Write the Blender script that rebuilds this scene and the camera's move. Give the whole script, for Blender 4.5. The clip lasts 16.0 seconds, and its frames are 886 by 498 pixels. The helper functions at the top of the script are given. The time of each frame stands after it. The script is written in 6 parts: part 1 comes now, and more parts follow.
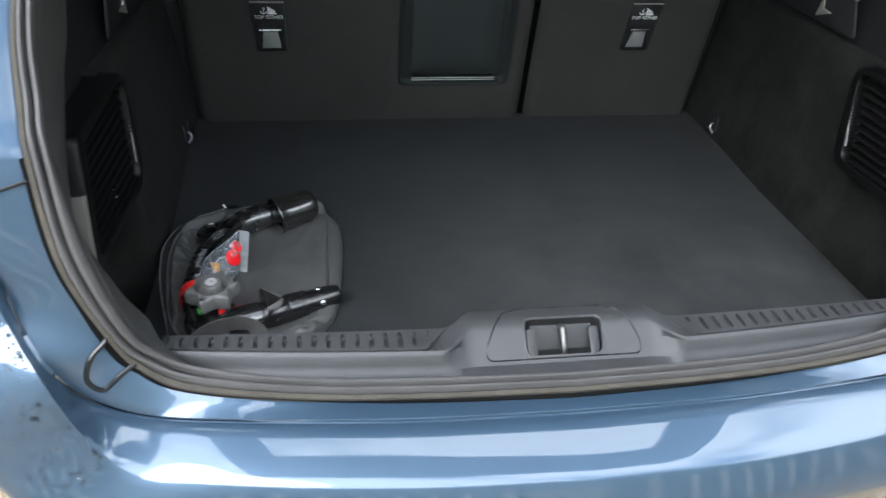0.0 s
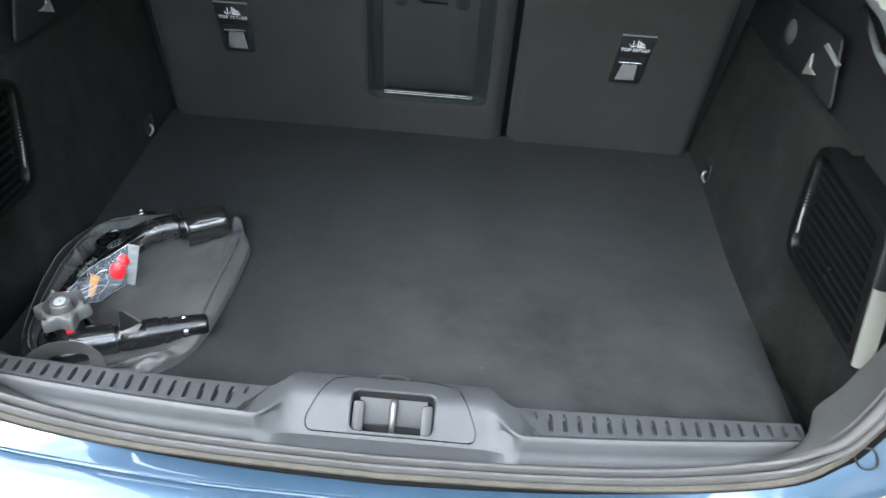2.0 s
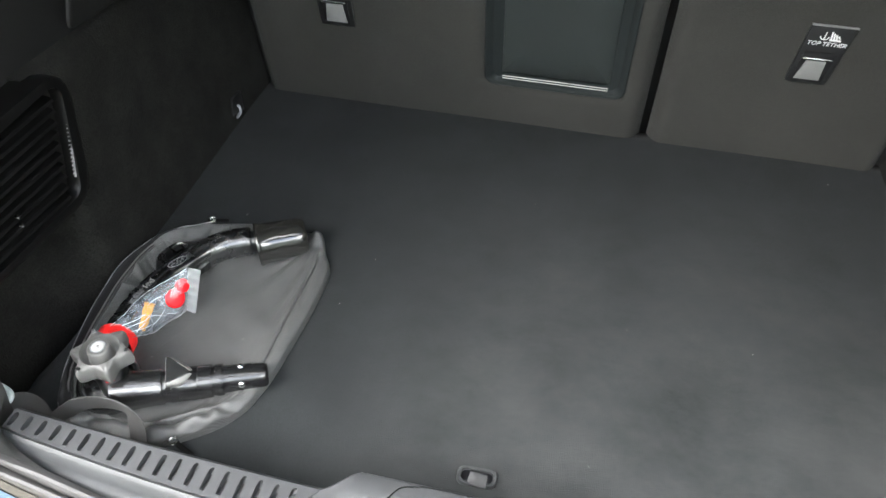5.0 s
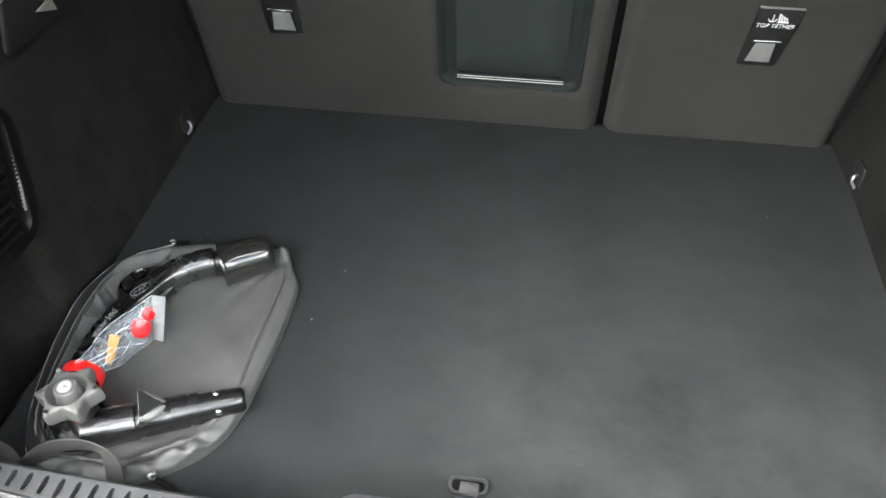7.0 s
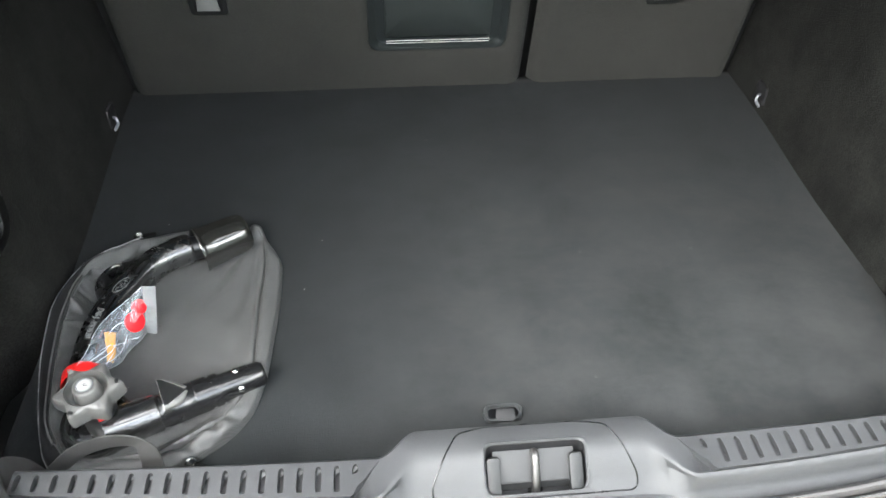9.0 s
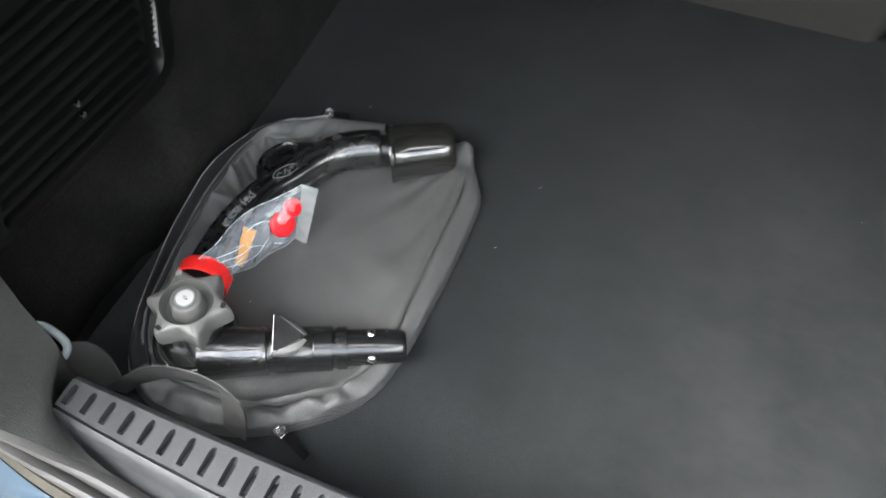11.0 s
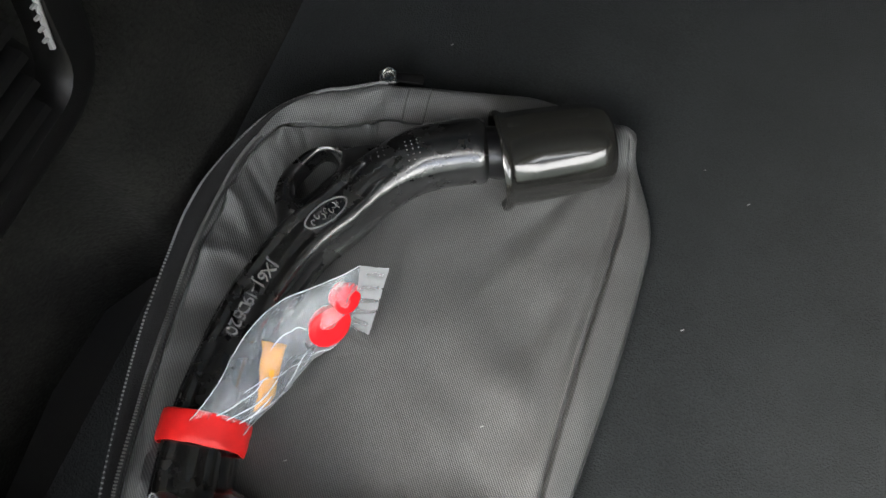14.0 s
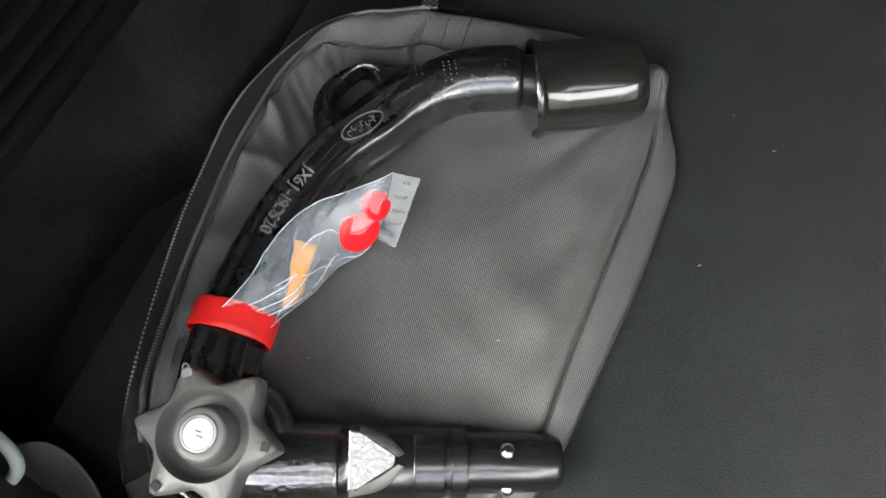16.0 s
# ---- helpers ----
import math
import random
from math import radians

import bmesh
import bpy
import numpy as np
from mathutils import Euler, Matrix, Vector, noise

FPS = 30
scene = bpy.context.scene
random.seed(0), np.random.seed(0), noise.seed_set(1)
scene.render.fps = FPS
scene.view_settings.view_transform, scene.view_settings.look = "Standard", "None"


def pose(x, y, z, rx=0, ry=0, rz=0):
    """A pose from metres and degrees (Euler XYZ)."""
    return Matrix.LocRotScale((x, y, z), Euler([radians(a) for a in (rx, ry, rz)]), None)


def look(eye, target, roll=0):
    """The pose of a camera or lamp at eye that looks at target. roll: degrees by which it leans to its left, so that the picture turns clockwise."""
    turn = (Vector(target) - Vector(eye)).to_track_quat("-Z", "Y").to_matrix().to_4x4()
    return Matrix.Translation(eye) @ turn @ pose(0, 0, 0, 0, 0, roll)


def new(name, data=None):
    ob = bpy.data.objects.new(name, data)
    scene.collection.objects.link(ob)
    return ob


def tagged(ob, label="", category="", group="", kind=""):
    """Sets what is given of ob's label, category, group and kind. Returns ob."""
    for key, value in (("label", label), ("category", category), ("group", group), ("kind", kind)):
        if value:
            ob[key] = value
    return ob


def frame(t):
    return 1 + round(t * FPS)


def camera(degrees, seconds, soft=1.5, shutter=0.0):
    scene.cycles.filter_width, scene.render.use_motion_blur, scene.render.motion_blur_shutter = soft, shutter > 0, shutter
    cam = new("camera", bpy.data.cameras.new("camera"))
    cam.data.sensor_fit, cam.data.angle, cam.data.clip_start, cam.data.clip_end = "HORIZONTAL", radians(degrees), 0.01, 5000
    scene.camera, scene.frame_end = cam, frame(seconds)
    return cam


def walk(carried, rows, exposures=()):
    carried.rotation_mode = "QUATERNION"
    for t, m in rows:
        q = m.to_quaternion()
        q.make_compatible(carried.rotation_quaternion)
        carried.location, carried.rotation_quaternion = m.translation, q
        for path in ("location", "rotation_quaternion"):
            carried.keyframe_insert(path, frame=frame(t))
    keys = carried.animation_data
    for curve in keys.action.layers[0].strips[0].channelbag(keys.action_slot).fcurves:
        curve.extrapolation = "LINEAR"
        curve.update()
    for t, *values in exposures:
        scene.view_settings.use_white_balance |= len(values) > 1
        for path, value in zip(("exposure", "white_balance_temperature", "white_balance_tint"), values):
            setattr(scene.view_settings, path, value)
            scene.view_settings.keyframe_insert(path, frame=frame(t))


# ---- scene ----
cam = camera(60.2, 16.0, shutter=0.5)
PATH = [
    (0, (-0.246, -0.655, 0.642), (0.028, 0.998, -0.45), 2.9),
    (0.5, (-0.181, -0.638, 0.65), (0.101, 1.008, -0.45), 3.6),
    (0.8, (-0.127, -0.626, 0.678), (0.119, 1.018, -0.434), 4.1),
    (1, (-0.073, -0.611, 0.697), (0.121, 1.03, -0.429), 3.9),
    (1.5, (0.034, -0.579, 0.717), (0.093, 1.059, -0.429), 4.2),
    (2, (0.068, -0.553, 0.711), (0.045, 1.066, -0.463), 4.4),
    (2.5, (0.018, -0.482, 0.71), (-0.039, 1.096, -0.517), 4.2),
    (3, (-0.056, -0.392, 0.712), (-0.057, 1.126, -0.591), 5.5),
    (3.5, (-0.052, -0.342, 0.715), (-0.07, 1.145, -0.623), 5.6),
    (4, (0.022, -0.305, 0.729), (-0.165, 1.168, -0.61), 3.7),
    (4.2, (0.038, -0.303, 0.717), (-0.192, 1.165, -0.622), 3.5),
    (6.3, (0.069, -0.305, 0.694), (-0.309, 1.157, -0.618), -0.6),
    (6.5, (0.071, -0.297, 0.697), (-0.264, 1.172, -0.619), -0.4),
    (7, (0.036, -0.289, 0.701), (-0.159, 1.186, -0.635), 0.3),
    (7.5, (-0.036, -0.31, 0.698), (-0.088, 1.183, -0.632), 0.4),
    (8, (-0.082, -0.334, 0.687), (0.03, 1.157, -0.641), 1.0),
    (8.2, (-0.088, -0.349, 0.683), (0.082, 1.137, -0.645), 0.9),
    (10.3, (-0.15, -0.332, 0.672), (-0.111, 1.057, -0.767), 6.9),
    (10.5, (-0.151, -0.285, 0.654), (-0.203, 1.071, -0.815), 7.2),
    (11, (-0.128, -0.114, 0.568), (-0.481, 1.068, -1.006), 3.8),
    (11.5, (-0.185, -0.045, 0.506), (-0.611, 0.967, -1.166), 4.7),
    (12, (-0.253, 0.052, 0.422), (-0.642, 0.861, -1.365), 1.5),
    (12.5, (-0.2986, 0.0935, 0.4023), (-0.6117, 0.7869, -1.4474), 0.38),
    (13, (-0.2847, 0.1242, 0.396), (-0.5609, 0.742, -1.4856), -1.94),
    (13.5, (-0.2927, 0.1541, 0.4083), (-0.5296, 0.8051, -1.468), 0.48),
    (14, (-0.3054, 0.1785, 0.4213), (-0.5185, 0.8584, -1.4476), 2.3),
    (14.5, (-0.3077, 0.1631, 0.4073), (-0.5248, 0.8452, -1.4601), 2.04),
    (15, (-0.3099, 0.1574, 0.4082), (-0.515, 0.8175, -1.468), 3.05),
    (15.5, (-0.3012, 0.1499, 0.4049), (-0.516, 0.7799, -1.4816), 3.17),
    (16, (-0.2962, 0.1408, 0.4221), (-0.5356, 0.7617, -1.4632), 2.81),
]
EXPOSURES = [(0.0, 1.95, 5850, 9), (0.5, 2.3, 5650, 7), (1.0, 2.6, 5450, 6), (1.5, 2.8, 5650, 6), (2.0, 2.78, 5750, 7), (3.5, 3.04, 6200, 9), (4.2, 3.14, 6250, 9), (6.5, 3.14, 6400, 9), (7.5, 3.32, 6400, 8), (8.2, 3.32, 6350, 8), (10.5, 2.84, 6250, 9), (11.5, 2.89, 6400, 9), (12.5, 2.74, 6500, 10), (14.0, 2.68, 6550, 10), (16.0, 2.77, 6550, 9)]
walk(cam, [(t, look(eye, target, roll)) for t, eye, target, roll in PATH], EXPOSURES)

# ---- daylight ----
world = bpy.data.worlds.new("sky")
scene.world = world
world.use_nodes = True
wn, wl = world.node_tree.nodes, world.node_tree.links
wn.clear()
w_out = wn.new("ShaderNodeOutputWorld")
w_back = wn.new("ShaderNodeBackground")
w_sky = wn.new("ShaderNodeTexSky")
w_sky.sky_type, w_sky.sun_disc = "NISHITA", False
w_sky.sun_elevation, w_sky.sun_rotation = radians(42), radians(222)
w_sky.air_density, w_sky.dust_density = 1.0, 1.5
w_coord = wn.new("ShaderNodeTexCoord")
w_noise = wn.new("ShaderNodeTexNoise")
w_noise.inputs["Scale"].default_value, w_noise.inputs["Detail"].default_value = 2.6, 6.0
w_ramp = wn.new("ShaderNodeValToRGB")
w_ramp.color_ramp.elements[0].position, w_ramp.color_ramp.elements[1].position = 0.36, 0.52
w_mix = wn.new("ShaderNodeMix")
w_mix.data_type = "RGBA"
w_mix.inputs["B"].default_value = (13.0, 13.0, 12.9, 1)
wl.new(w_coord.outputs["Generated"], w_noise.inputs["Vector"])
wl.new(w_noise.outputs["Fac"], w_ramp.inputs["Fac"])
wl.new(w_ramp.outputs["Color"], w_mix.inputs["Factor"])
wl.new(w_sky.outputs["Color"], w_mix.inputs["A"])
wl.new(w_mix.outputs["Result"], w_back.inputs["Color"])
w_back.inputs["Strength"].default_value = 0.145
wl.new(w_back.outputs["Background"], w_out.inputs["Surface"])

sun = new("sun", bpy.data.lights.new("sun", "SUN"))
sun.data.energy, sun.data.angle, sun.data.color = 1.0, radians(40), (1.0, 0.96, 0.9)
sun.matrix_world = look((-3.7, -4.1, 5.0), (0, 0, 0))


# ---- materials ----
def surface(name, colour, rough=0.6, metal=0.0, mottle=(6.0, 0.15), grain=(600.0, 0.1), tint=None, coat=0.0, sheen=0.0, spec=0.5, stretch=(1, 1, 1), rough_vary=0.1, vary=0.0):
    """A node material: colour mottled at one scale, grain in the relief at another."""
    m = bpy.data.materials.new(name)
    m.use_nodes = True
    n, l = m.node_tree.nodes, m.node_tree.links
    b = n["Principled BSDF"]
    coord = n.new("ShaderNodeTexCoord")
    mapping = n.new("ShaderNodeMapping")
    mapping.inputs["Scale"].default_value = stretch
    l.new(coord.outputs["Object"], mapping.inputs["Vector"])
    big = n.new("ShaderNodeTexNoise")
    big.inputs["Scale"].default_value, big.inputs["Detail"].default_value, big.inputs["Roughness"].default_value = mottle[0], 6.0, 0.65
    fine = n.new("ShaderNodeTexNoise")
    fine.inputs["Scale"].default_value, fine.inputs["Detail"].default_value = grain[0], 3.0
    l.new(mapping.outputs["Vector"], big.inputs["Vector"])
    l.new(mapping.outputs["Vector"], fine.inputs["Vector"])
    ramp = n.new("ShaderNodeValToRGB")
    dark = [c * (1 - mottle[1]) for c in colour]
    light = [min(1, c * (1 + mottle[1])) for c in (tint or colour)]
    ramp.color_ramp.elements[0].color, ramp.color_ramp.elements[1].color = (*dark, 1), (*light, 1)
    ramp.color_ramp.elements[0].position, ramp.color_ramp.elements[1].position = 0.32, 0.68
    l.new(big.outputs["Fac"], ramp.inputs["Fac"])
    speck = n.new("ShaderNodeMix")
    speck.data_type, speck.blend_type = "RGBA", "OVERLAY"
    speck.inputs["Factor"].default_value = min(1.0, grain[1] * 2.2)
    l.new(ramp.outputs["Color"], speck.inputs["A"])
    l.new(fine.outputs["Fac"], speck.inputs["B"])
    last = speck.outputs["Result"]
    if vary:
        info, hsv, rng = n.new("ShaderNodeObjectInfo"), n.new("ShaderNodeHueSaturation"), n.new("ShaderNodeMapRange")
        rng.inputs["To Min"].default_value, rng.inputs["To Max"].default_value = 1 - vary, 1 + vary
        l.new(info.outputs["Random"], rng.inputs["Value"])
        l.new(rng.outputs["Result"], hsv.inputs["Value"])
        l.new(last, hsv.inputs["Color"])
        last = hsv.outputs["Color"]
    l.new(last, b.inputs["Base Color"])
    rr = n.new("ShaderNodeMapRange")
    rr.inputs["To Min"].default_value, rr.inputs["To Max"].default_value = max(0.02, rough - rough_vary), min(1, rough + rough_vary)
    l.new(big.outputs["Fac"], rr.inputs["Value"])
    l.new(rr.outputs["Result"], b.inputs["Roughness"])
    bump = n.new("ShaderNodeBump")
    bump.inputs["Strength"].default_value, bump.inputs["Distance"].default_value = grain[1] * 4, 0.0006
    l.new(fine.outputs["Fac"], bump.inputs["Height"])
    l.new(bump.outputs["Normal"], b.inputs["Normal"])
    b.inputs["Metallic"].default_value = metal
    b.inputs["Coat Weight"].default_value, b.inputs["Coat Roughness"].default_value = coat, 0.03
    b.inputs["Sheen Weight"].default_value = sheen
    b.inputs["Specular IOR Level"].default_value = spec
    return m


def woven(name, colour, pitch=1500.0, rough=0.75):
    """Oxford cloth: a twill of fine slanting threads, crossed by weaker ones, in colour and relief."""
    m = surface(name, colour, rough, mottle=(9.0, 0.16), grain=(900.0, 0.10), spec=0.5)
    n, l = m.node_tree.nodes, m.node_tree.links
    b = n["Principled BSDF"]
    coord = n.new("ShaderNodeTexCoord")
    heights = []
    for turn, dense in ((-38, 1.0), (52, 1.35)):
        mp = n.new("ShaderNodeMapping")
        mp.inputs["Rotation"].default_value = (0, 0, radians(turn))
        wave = n.new("ShaderNodeTexWave")
        wave.inputs["Scale"].default_value, wave.inputs["Distortion"].default_value, wave.inputs["Detail Scale"].default_value = pitch * dense / 20, 0.5, 3.0
        l.new(coord.outputs["Object"], mp.inputs["Vector"])
        l.new(mp.outputs["Vector"], wave.inputs["Vector"])
        heights.append(wave.outputs["Fac"])
    threads = n.new("ShaderNodeMix")
    threads.data_type = "FLOAT"
    threads.inputs["Factor"].default_value = 0.36
    l.new(heights[0], threads.inputs["A"])
    l.new(heights[1], threads.inputs["B"])
    height = threads.outputs["Result"]
    bump = n.new("ShaderNodeBump")
    bump.inputs["Strength"].default_value, bump.inputs["Distance"].default_value = 0.55, 0.0004
    l.new(height, bump.inputs["Height"])
    l.new(bump.outputs["Normal"], b.inputs["Normal"])
    old = b.inputs["Base Color"].links[0].from_socket
    dye = n.new("ShaderNodeMix")
    dye.data_type, dye.blend_type = "RGBA", "MULTIPLY"
    dye.inputs["Factor"].default_value = 1.0
    rng = n.new("ShaderNodeMapRange")
    rng.inputs["To Min"].default_value, rng.inputs["To Max"].default_value = 0.30, 1.40
    l.new(height, rng.inputs["Value"])
    l.new(old, dye.inputs["A"])
    l.new(rng.outputs["Result"], dye.inputs["B"])
    l.new(dye.outputs["Result"], b.inputs["Base Color"])
    return m


def clear_film(name, haze, colour, rough=0.08, gloss_least=0.05, gloss_most=0.5, shine=1.0):
    """Thin polythene or glass: see-through, a little milky, with a gloss that grows at grazing angles."""
    m = bpy.data.materials.new(name)
    m.use_nodes = True
    n, l = m.node_tree.nodes, m.node_tree.links
    n.clear()
    out, clear, gloss, milk = n.new("ShaderNodeOutputMaterial"), n.new("ShaderNodeBsdfTransparent"), n.new("ShaderNodeBsdfGlossy"), n.new("ShaderNodeBsdfDiffuse")
    gloss.inputs["Roughness"].default_value, gloss.inputs["Color"].default_value = rough, (shine, shine, shine, 1)
    milk.inputs["Color"].default_value = (*colour, 1)
    facing, power, span = n.new("ShaderNodeLayerWeight"), n.new("ShaderNodeMath"), n.new("ShaderNodeMapRange")
    power.operation = "POWER"
    power.inputs[1].default_value = 3.0
    span.inputs["To Min"].default_value, span.inputs["To Max"].default_value = gloss_least, gloss_most
    mix1, mix2 = n.new("ShaderNodeMixShader"), n.new("ShaderNodeMixShader")
    mix1.inputs["Fac"].default_value = haze
    l.new(facing.outputs["Facing"], power.inputs[0])
    l.new(power.outputs[0], span.inputs["Value"])
    l.new(clear.outputs[0], mix1.inputs[1])
    l.new(milk.outputs[0], mix1.inputs[2])
    l.new(span.outputs["Result"], mix2.inputs["Fac"])
    l.new(mix1.outputs[0], mix2.inputs[1])
    l.new(gloss.outputs[0], mix2.inputs[2])
    l.new(mix2.outputs[0], out.inputs["Surface"])
    return m


FLOOR_CARPET = surface("floor_carpet", (0.0132, 0.0150, 0.0157), 0.95, mottle=(11.0, 0.24), grain=(900.0, 0.34), sheen=0.03, spec=0.15)
# patchy pale dust plus painted-in daylight, growing towards the loading edge, away from the bag
n, l = FLOOR_CARPET.node_tree.nodes, FLOOR_CARPET.node_tree.links
n["Principled BSDF"].inputs["Sheen Roughness"].default_value = 0.6
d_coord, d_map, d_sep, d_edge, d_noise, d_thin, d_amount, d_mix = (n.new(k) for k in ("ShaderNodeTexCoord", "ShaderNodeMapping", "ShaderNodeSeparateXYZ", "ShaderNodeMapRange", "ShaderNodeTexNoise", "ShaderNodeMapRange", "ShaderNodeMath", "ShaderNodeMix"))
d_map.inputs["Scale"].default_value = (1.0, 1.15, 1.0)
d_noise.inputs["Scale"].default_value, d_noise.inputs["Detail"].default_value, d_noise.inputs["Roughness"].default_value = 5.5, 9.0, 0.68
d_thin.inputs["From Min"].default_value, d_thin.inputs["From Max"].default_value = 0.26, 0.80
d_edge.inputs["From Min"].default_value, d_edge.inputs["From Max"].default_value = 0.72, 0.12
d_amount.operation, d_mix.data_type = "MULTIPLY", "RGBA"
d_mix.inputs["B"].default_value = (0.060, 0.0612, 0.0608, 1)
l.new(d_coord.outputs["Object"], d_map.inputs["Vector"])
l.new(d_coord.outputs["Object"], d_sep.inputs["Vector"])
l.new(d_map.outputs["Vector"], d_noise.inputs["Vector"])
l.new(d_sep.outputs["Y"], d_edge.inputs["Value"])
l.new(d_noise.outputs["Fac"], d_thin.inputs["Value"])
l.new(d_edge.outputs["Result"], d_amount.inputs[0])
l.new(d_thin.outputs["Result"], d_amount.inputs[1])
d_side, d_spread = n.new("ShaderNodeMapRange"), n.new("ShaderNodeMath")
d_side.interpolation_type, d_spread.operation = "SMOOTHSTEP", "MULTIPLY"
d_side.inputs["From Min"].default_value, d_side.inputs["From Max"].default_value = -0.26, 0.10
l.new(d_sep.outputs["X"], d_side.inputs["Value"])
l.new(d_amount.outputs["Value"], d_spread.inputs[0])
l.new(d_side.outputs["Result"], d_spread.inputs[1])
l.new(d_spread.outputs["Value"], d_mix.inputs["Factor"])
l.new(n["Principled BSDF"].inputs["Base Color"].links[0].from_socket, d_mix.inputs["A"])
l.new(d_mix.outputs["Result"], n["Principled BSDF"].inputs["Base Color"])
SEAT_CARPET = surface("seat_carpet", (0.036, 0.0354, 0.0325), 0.95, mottle=(6.0, 0.14), grain=(1000.0, 0.3), sheen=0.05, spec=0.2)
SIDE_CARPET = surface("side_carpet", (0.0112, 0.0112, 0.0101), 0.95, mottle=(16.0, 0.5), grain=(420.0, 0.45), sheen=0.02, spec=0.1)
SILL_PLASTIC = surface("sill_plastic", (0.044, 0.045, 0.047), 0.42, mottle=(8.0, 0.14), grain=(1600.0, 0.16), spec=0.5)
DARK_PLASTIC = surface("dark_plastic", (0.011, 0.011, 0.012), 0.5, mottle=(10.0, 0.15), grain=(1500.0, 0.12))
PILLAR_PLASTIC = surface("pillar_plastic", (0.052, 0.052, 0.050), 0.75, mottle=(10.0, 0.22), grain=(1100.0, 0.25), spec=0.35)
PILLAR_PALE = surface("pillar_pale", (0.17, 0.175, 0.175), 0.7, mottle=(10.0, 0.12), grain=(1100.0, 0.2), spec=0.3)
CREAM_TRIM = surface("cream_trim", (0.62, 0.60, 0.54), 0.8, mottle=(14.0, 0.08), grain=(900.0, 0.15), spec=0.3)
VENT_PLASTIC = surface("vent_plastic", (0.0045, 0.0045, 0.0045), 0.35, mottle=(10.0, 0.15), grain=(1500.0, 0.06), spec=0.18)
UPPER_PLASTIC = surface("upper_plastic", (0.0075, 0.0075, 0.0075), 0.6, mottle=(10.0, 0.2), grain=(1200.0, 0.2), spec=0.4)
BATTEN = surface("batten", (0.75, 0.75, 0.70), 0.6, mottle=(1.2, 0.1), grain=(300.0, 0.05))
RECESS_PLASTIC = surface("recess_plastic", (0.017, 0.0175, 0.018), 0.42, mottle=(20.0, 0.12), grain=(1500.0, 0.1))
HANDLE_PLASTIC = surface("handle_plastic", (0.038, 0.040, 0.041), 0.45, mottle=(20.0, 0.12), grain=(1500.0, 0.1))
LIT_RIM = surface("lit_rim", (0.100, 0.098, 0.085), 0.7, mottle=(10.0, 0.15), grain=(1500.0, 0.15))
GLOSS_BLACK = surface("gloss_black", (0.007, 0.007, 0.008), 0.28, mottle=(12.0, 0.15), grain=(500.0, 0.02))
RUBBER = surface("rubber", (0.064, 0.061, 0.060), 0.55, mottle=(14.0, 0.18), grain=(700.0, 0.12))
DUSTY_RUBBER = surface("dusty_rubber", (0.050, 0.044, 0.034), 0.85, mottle=(30.0, 0.25), grain=(500.0, 0.15))
PAINT = surface("blue_paint", (0.045, 0.082, 0.131), 0.40, metal=0.5, mottle=(3.0, 0.05), grain=(3500.0, 0.01), coat=1.0, rough_vary=0.03)
PAINT.node_tree.nodes["Principled BSDF"].inputs["Coat IOR"].default_value = 1.58
SATIN_BLACK = surface("satin_black", (0.008, 0.008, 0.0085), 0.24, mottle=(60.0, 0.2), grain=(700.0, 0.03), spec=0.8)
BLACK_ENAMEL = surface("black_enamel", (0.006, 0.006, 0.0062), 0.27, mottle=(40.0, 0.2), grain=(320.0, 0.11), coat=1.0, spec=0.8)
BLACK_ENAMEL.node_tree.nodes["Principled BSDF"].inputs["Coat Roughness"].default_value = 0.13
ROUGH_ENAMEL = surface("rough_enamel", (0.012, 0.012, 0.012), 0.2, mottle=(60.0, 0.2), grain=(330.0, 0.3), coat=1.0, spec=0.9)
CAP_PLASTIC = surface("cap_plastic", (0.012, 0.0118, 0.0105), 0.17, mottle=(12.0, 0.15), grain=(160.0, 0.03), coat=0.5, spec=0.7)
CAP_DARK = surface("cap_dark", (0.004, 0.004, 0.004), 0.9, mottle=(30.0, 0.1), grain=(900.0, 0.05), spec=0.1)
KNOB_PLASTIC = surface("knob_plastic", (0.105, 0.104, 0.100), 0.40, mottle=(20.0, 0.1), grain=(1500.0, 0.05))
BARE_STEEL = surface("bare_steel", (0.62, 0.62, 0.62), 0.22, metal=1.0, mottle=(60.0, 0.1), grain=(900.0, 0.03))
ZINC = surface("zinc", (0.38, 0.39, 0.42), 0.4, metal=0.8, mottle=(60.0, 0.15), grain=(900.0, 0.05))
SATIN_SILVER = surface("satin_silver", (0.45, 0.44, 0.40), 0.4, metal=0.5, mottle=(60.0, 0.15), grain=(900.0, 0.05))
RED_PLASTIC = surface("red_plastic", (0.86, 0.008, 0.015), 0.4, mottle=(30.0, 0.1), grain=(800.0, 0.03))
RED_TAPE = surface("red_tape", (0.80, 0.02, 0.02), 0.42, mottle=(40.0, 0.08), grain=(900.0, 0.03))
GREEN_MARK = surface("green_mark", (0.08, 0.65, 0.05), 0.5, mottle=(40.0, 0.08), grain=(900.0, 0.03))
YELLOW_TAG = surface("yellow_tag", (0.78, 0.36, 0.03), 0.5, mottle=(60.0, 0.12), grain=(500.0, 0.05))
BAG_CLOTH = woven("bag_cloth", (0.083, 0.084, 0.083), 5400.0, 0.42)
STRAP_CLOTH = woven("strap_cloth", (0.062, 0.061, 0.060), 8000.0, 0.55)
FLAP_CLOTH = surface("flap_cloth", (0.010, 0.010, 0.0105), 0.8, mottle=(30.0, 0.2), grain=(1400.0, 0.2), spec=0.25)
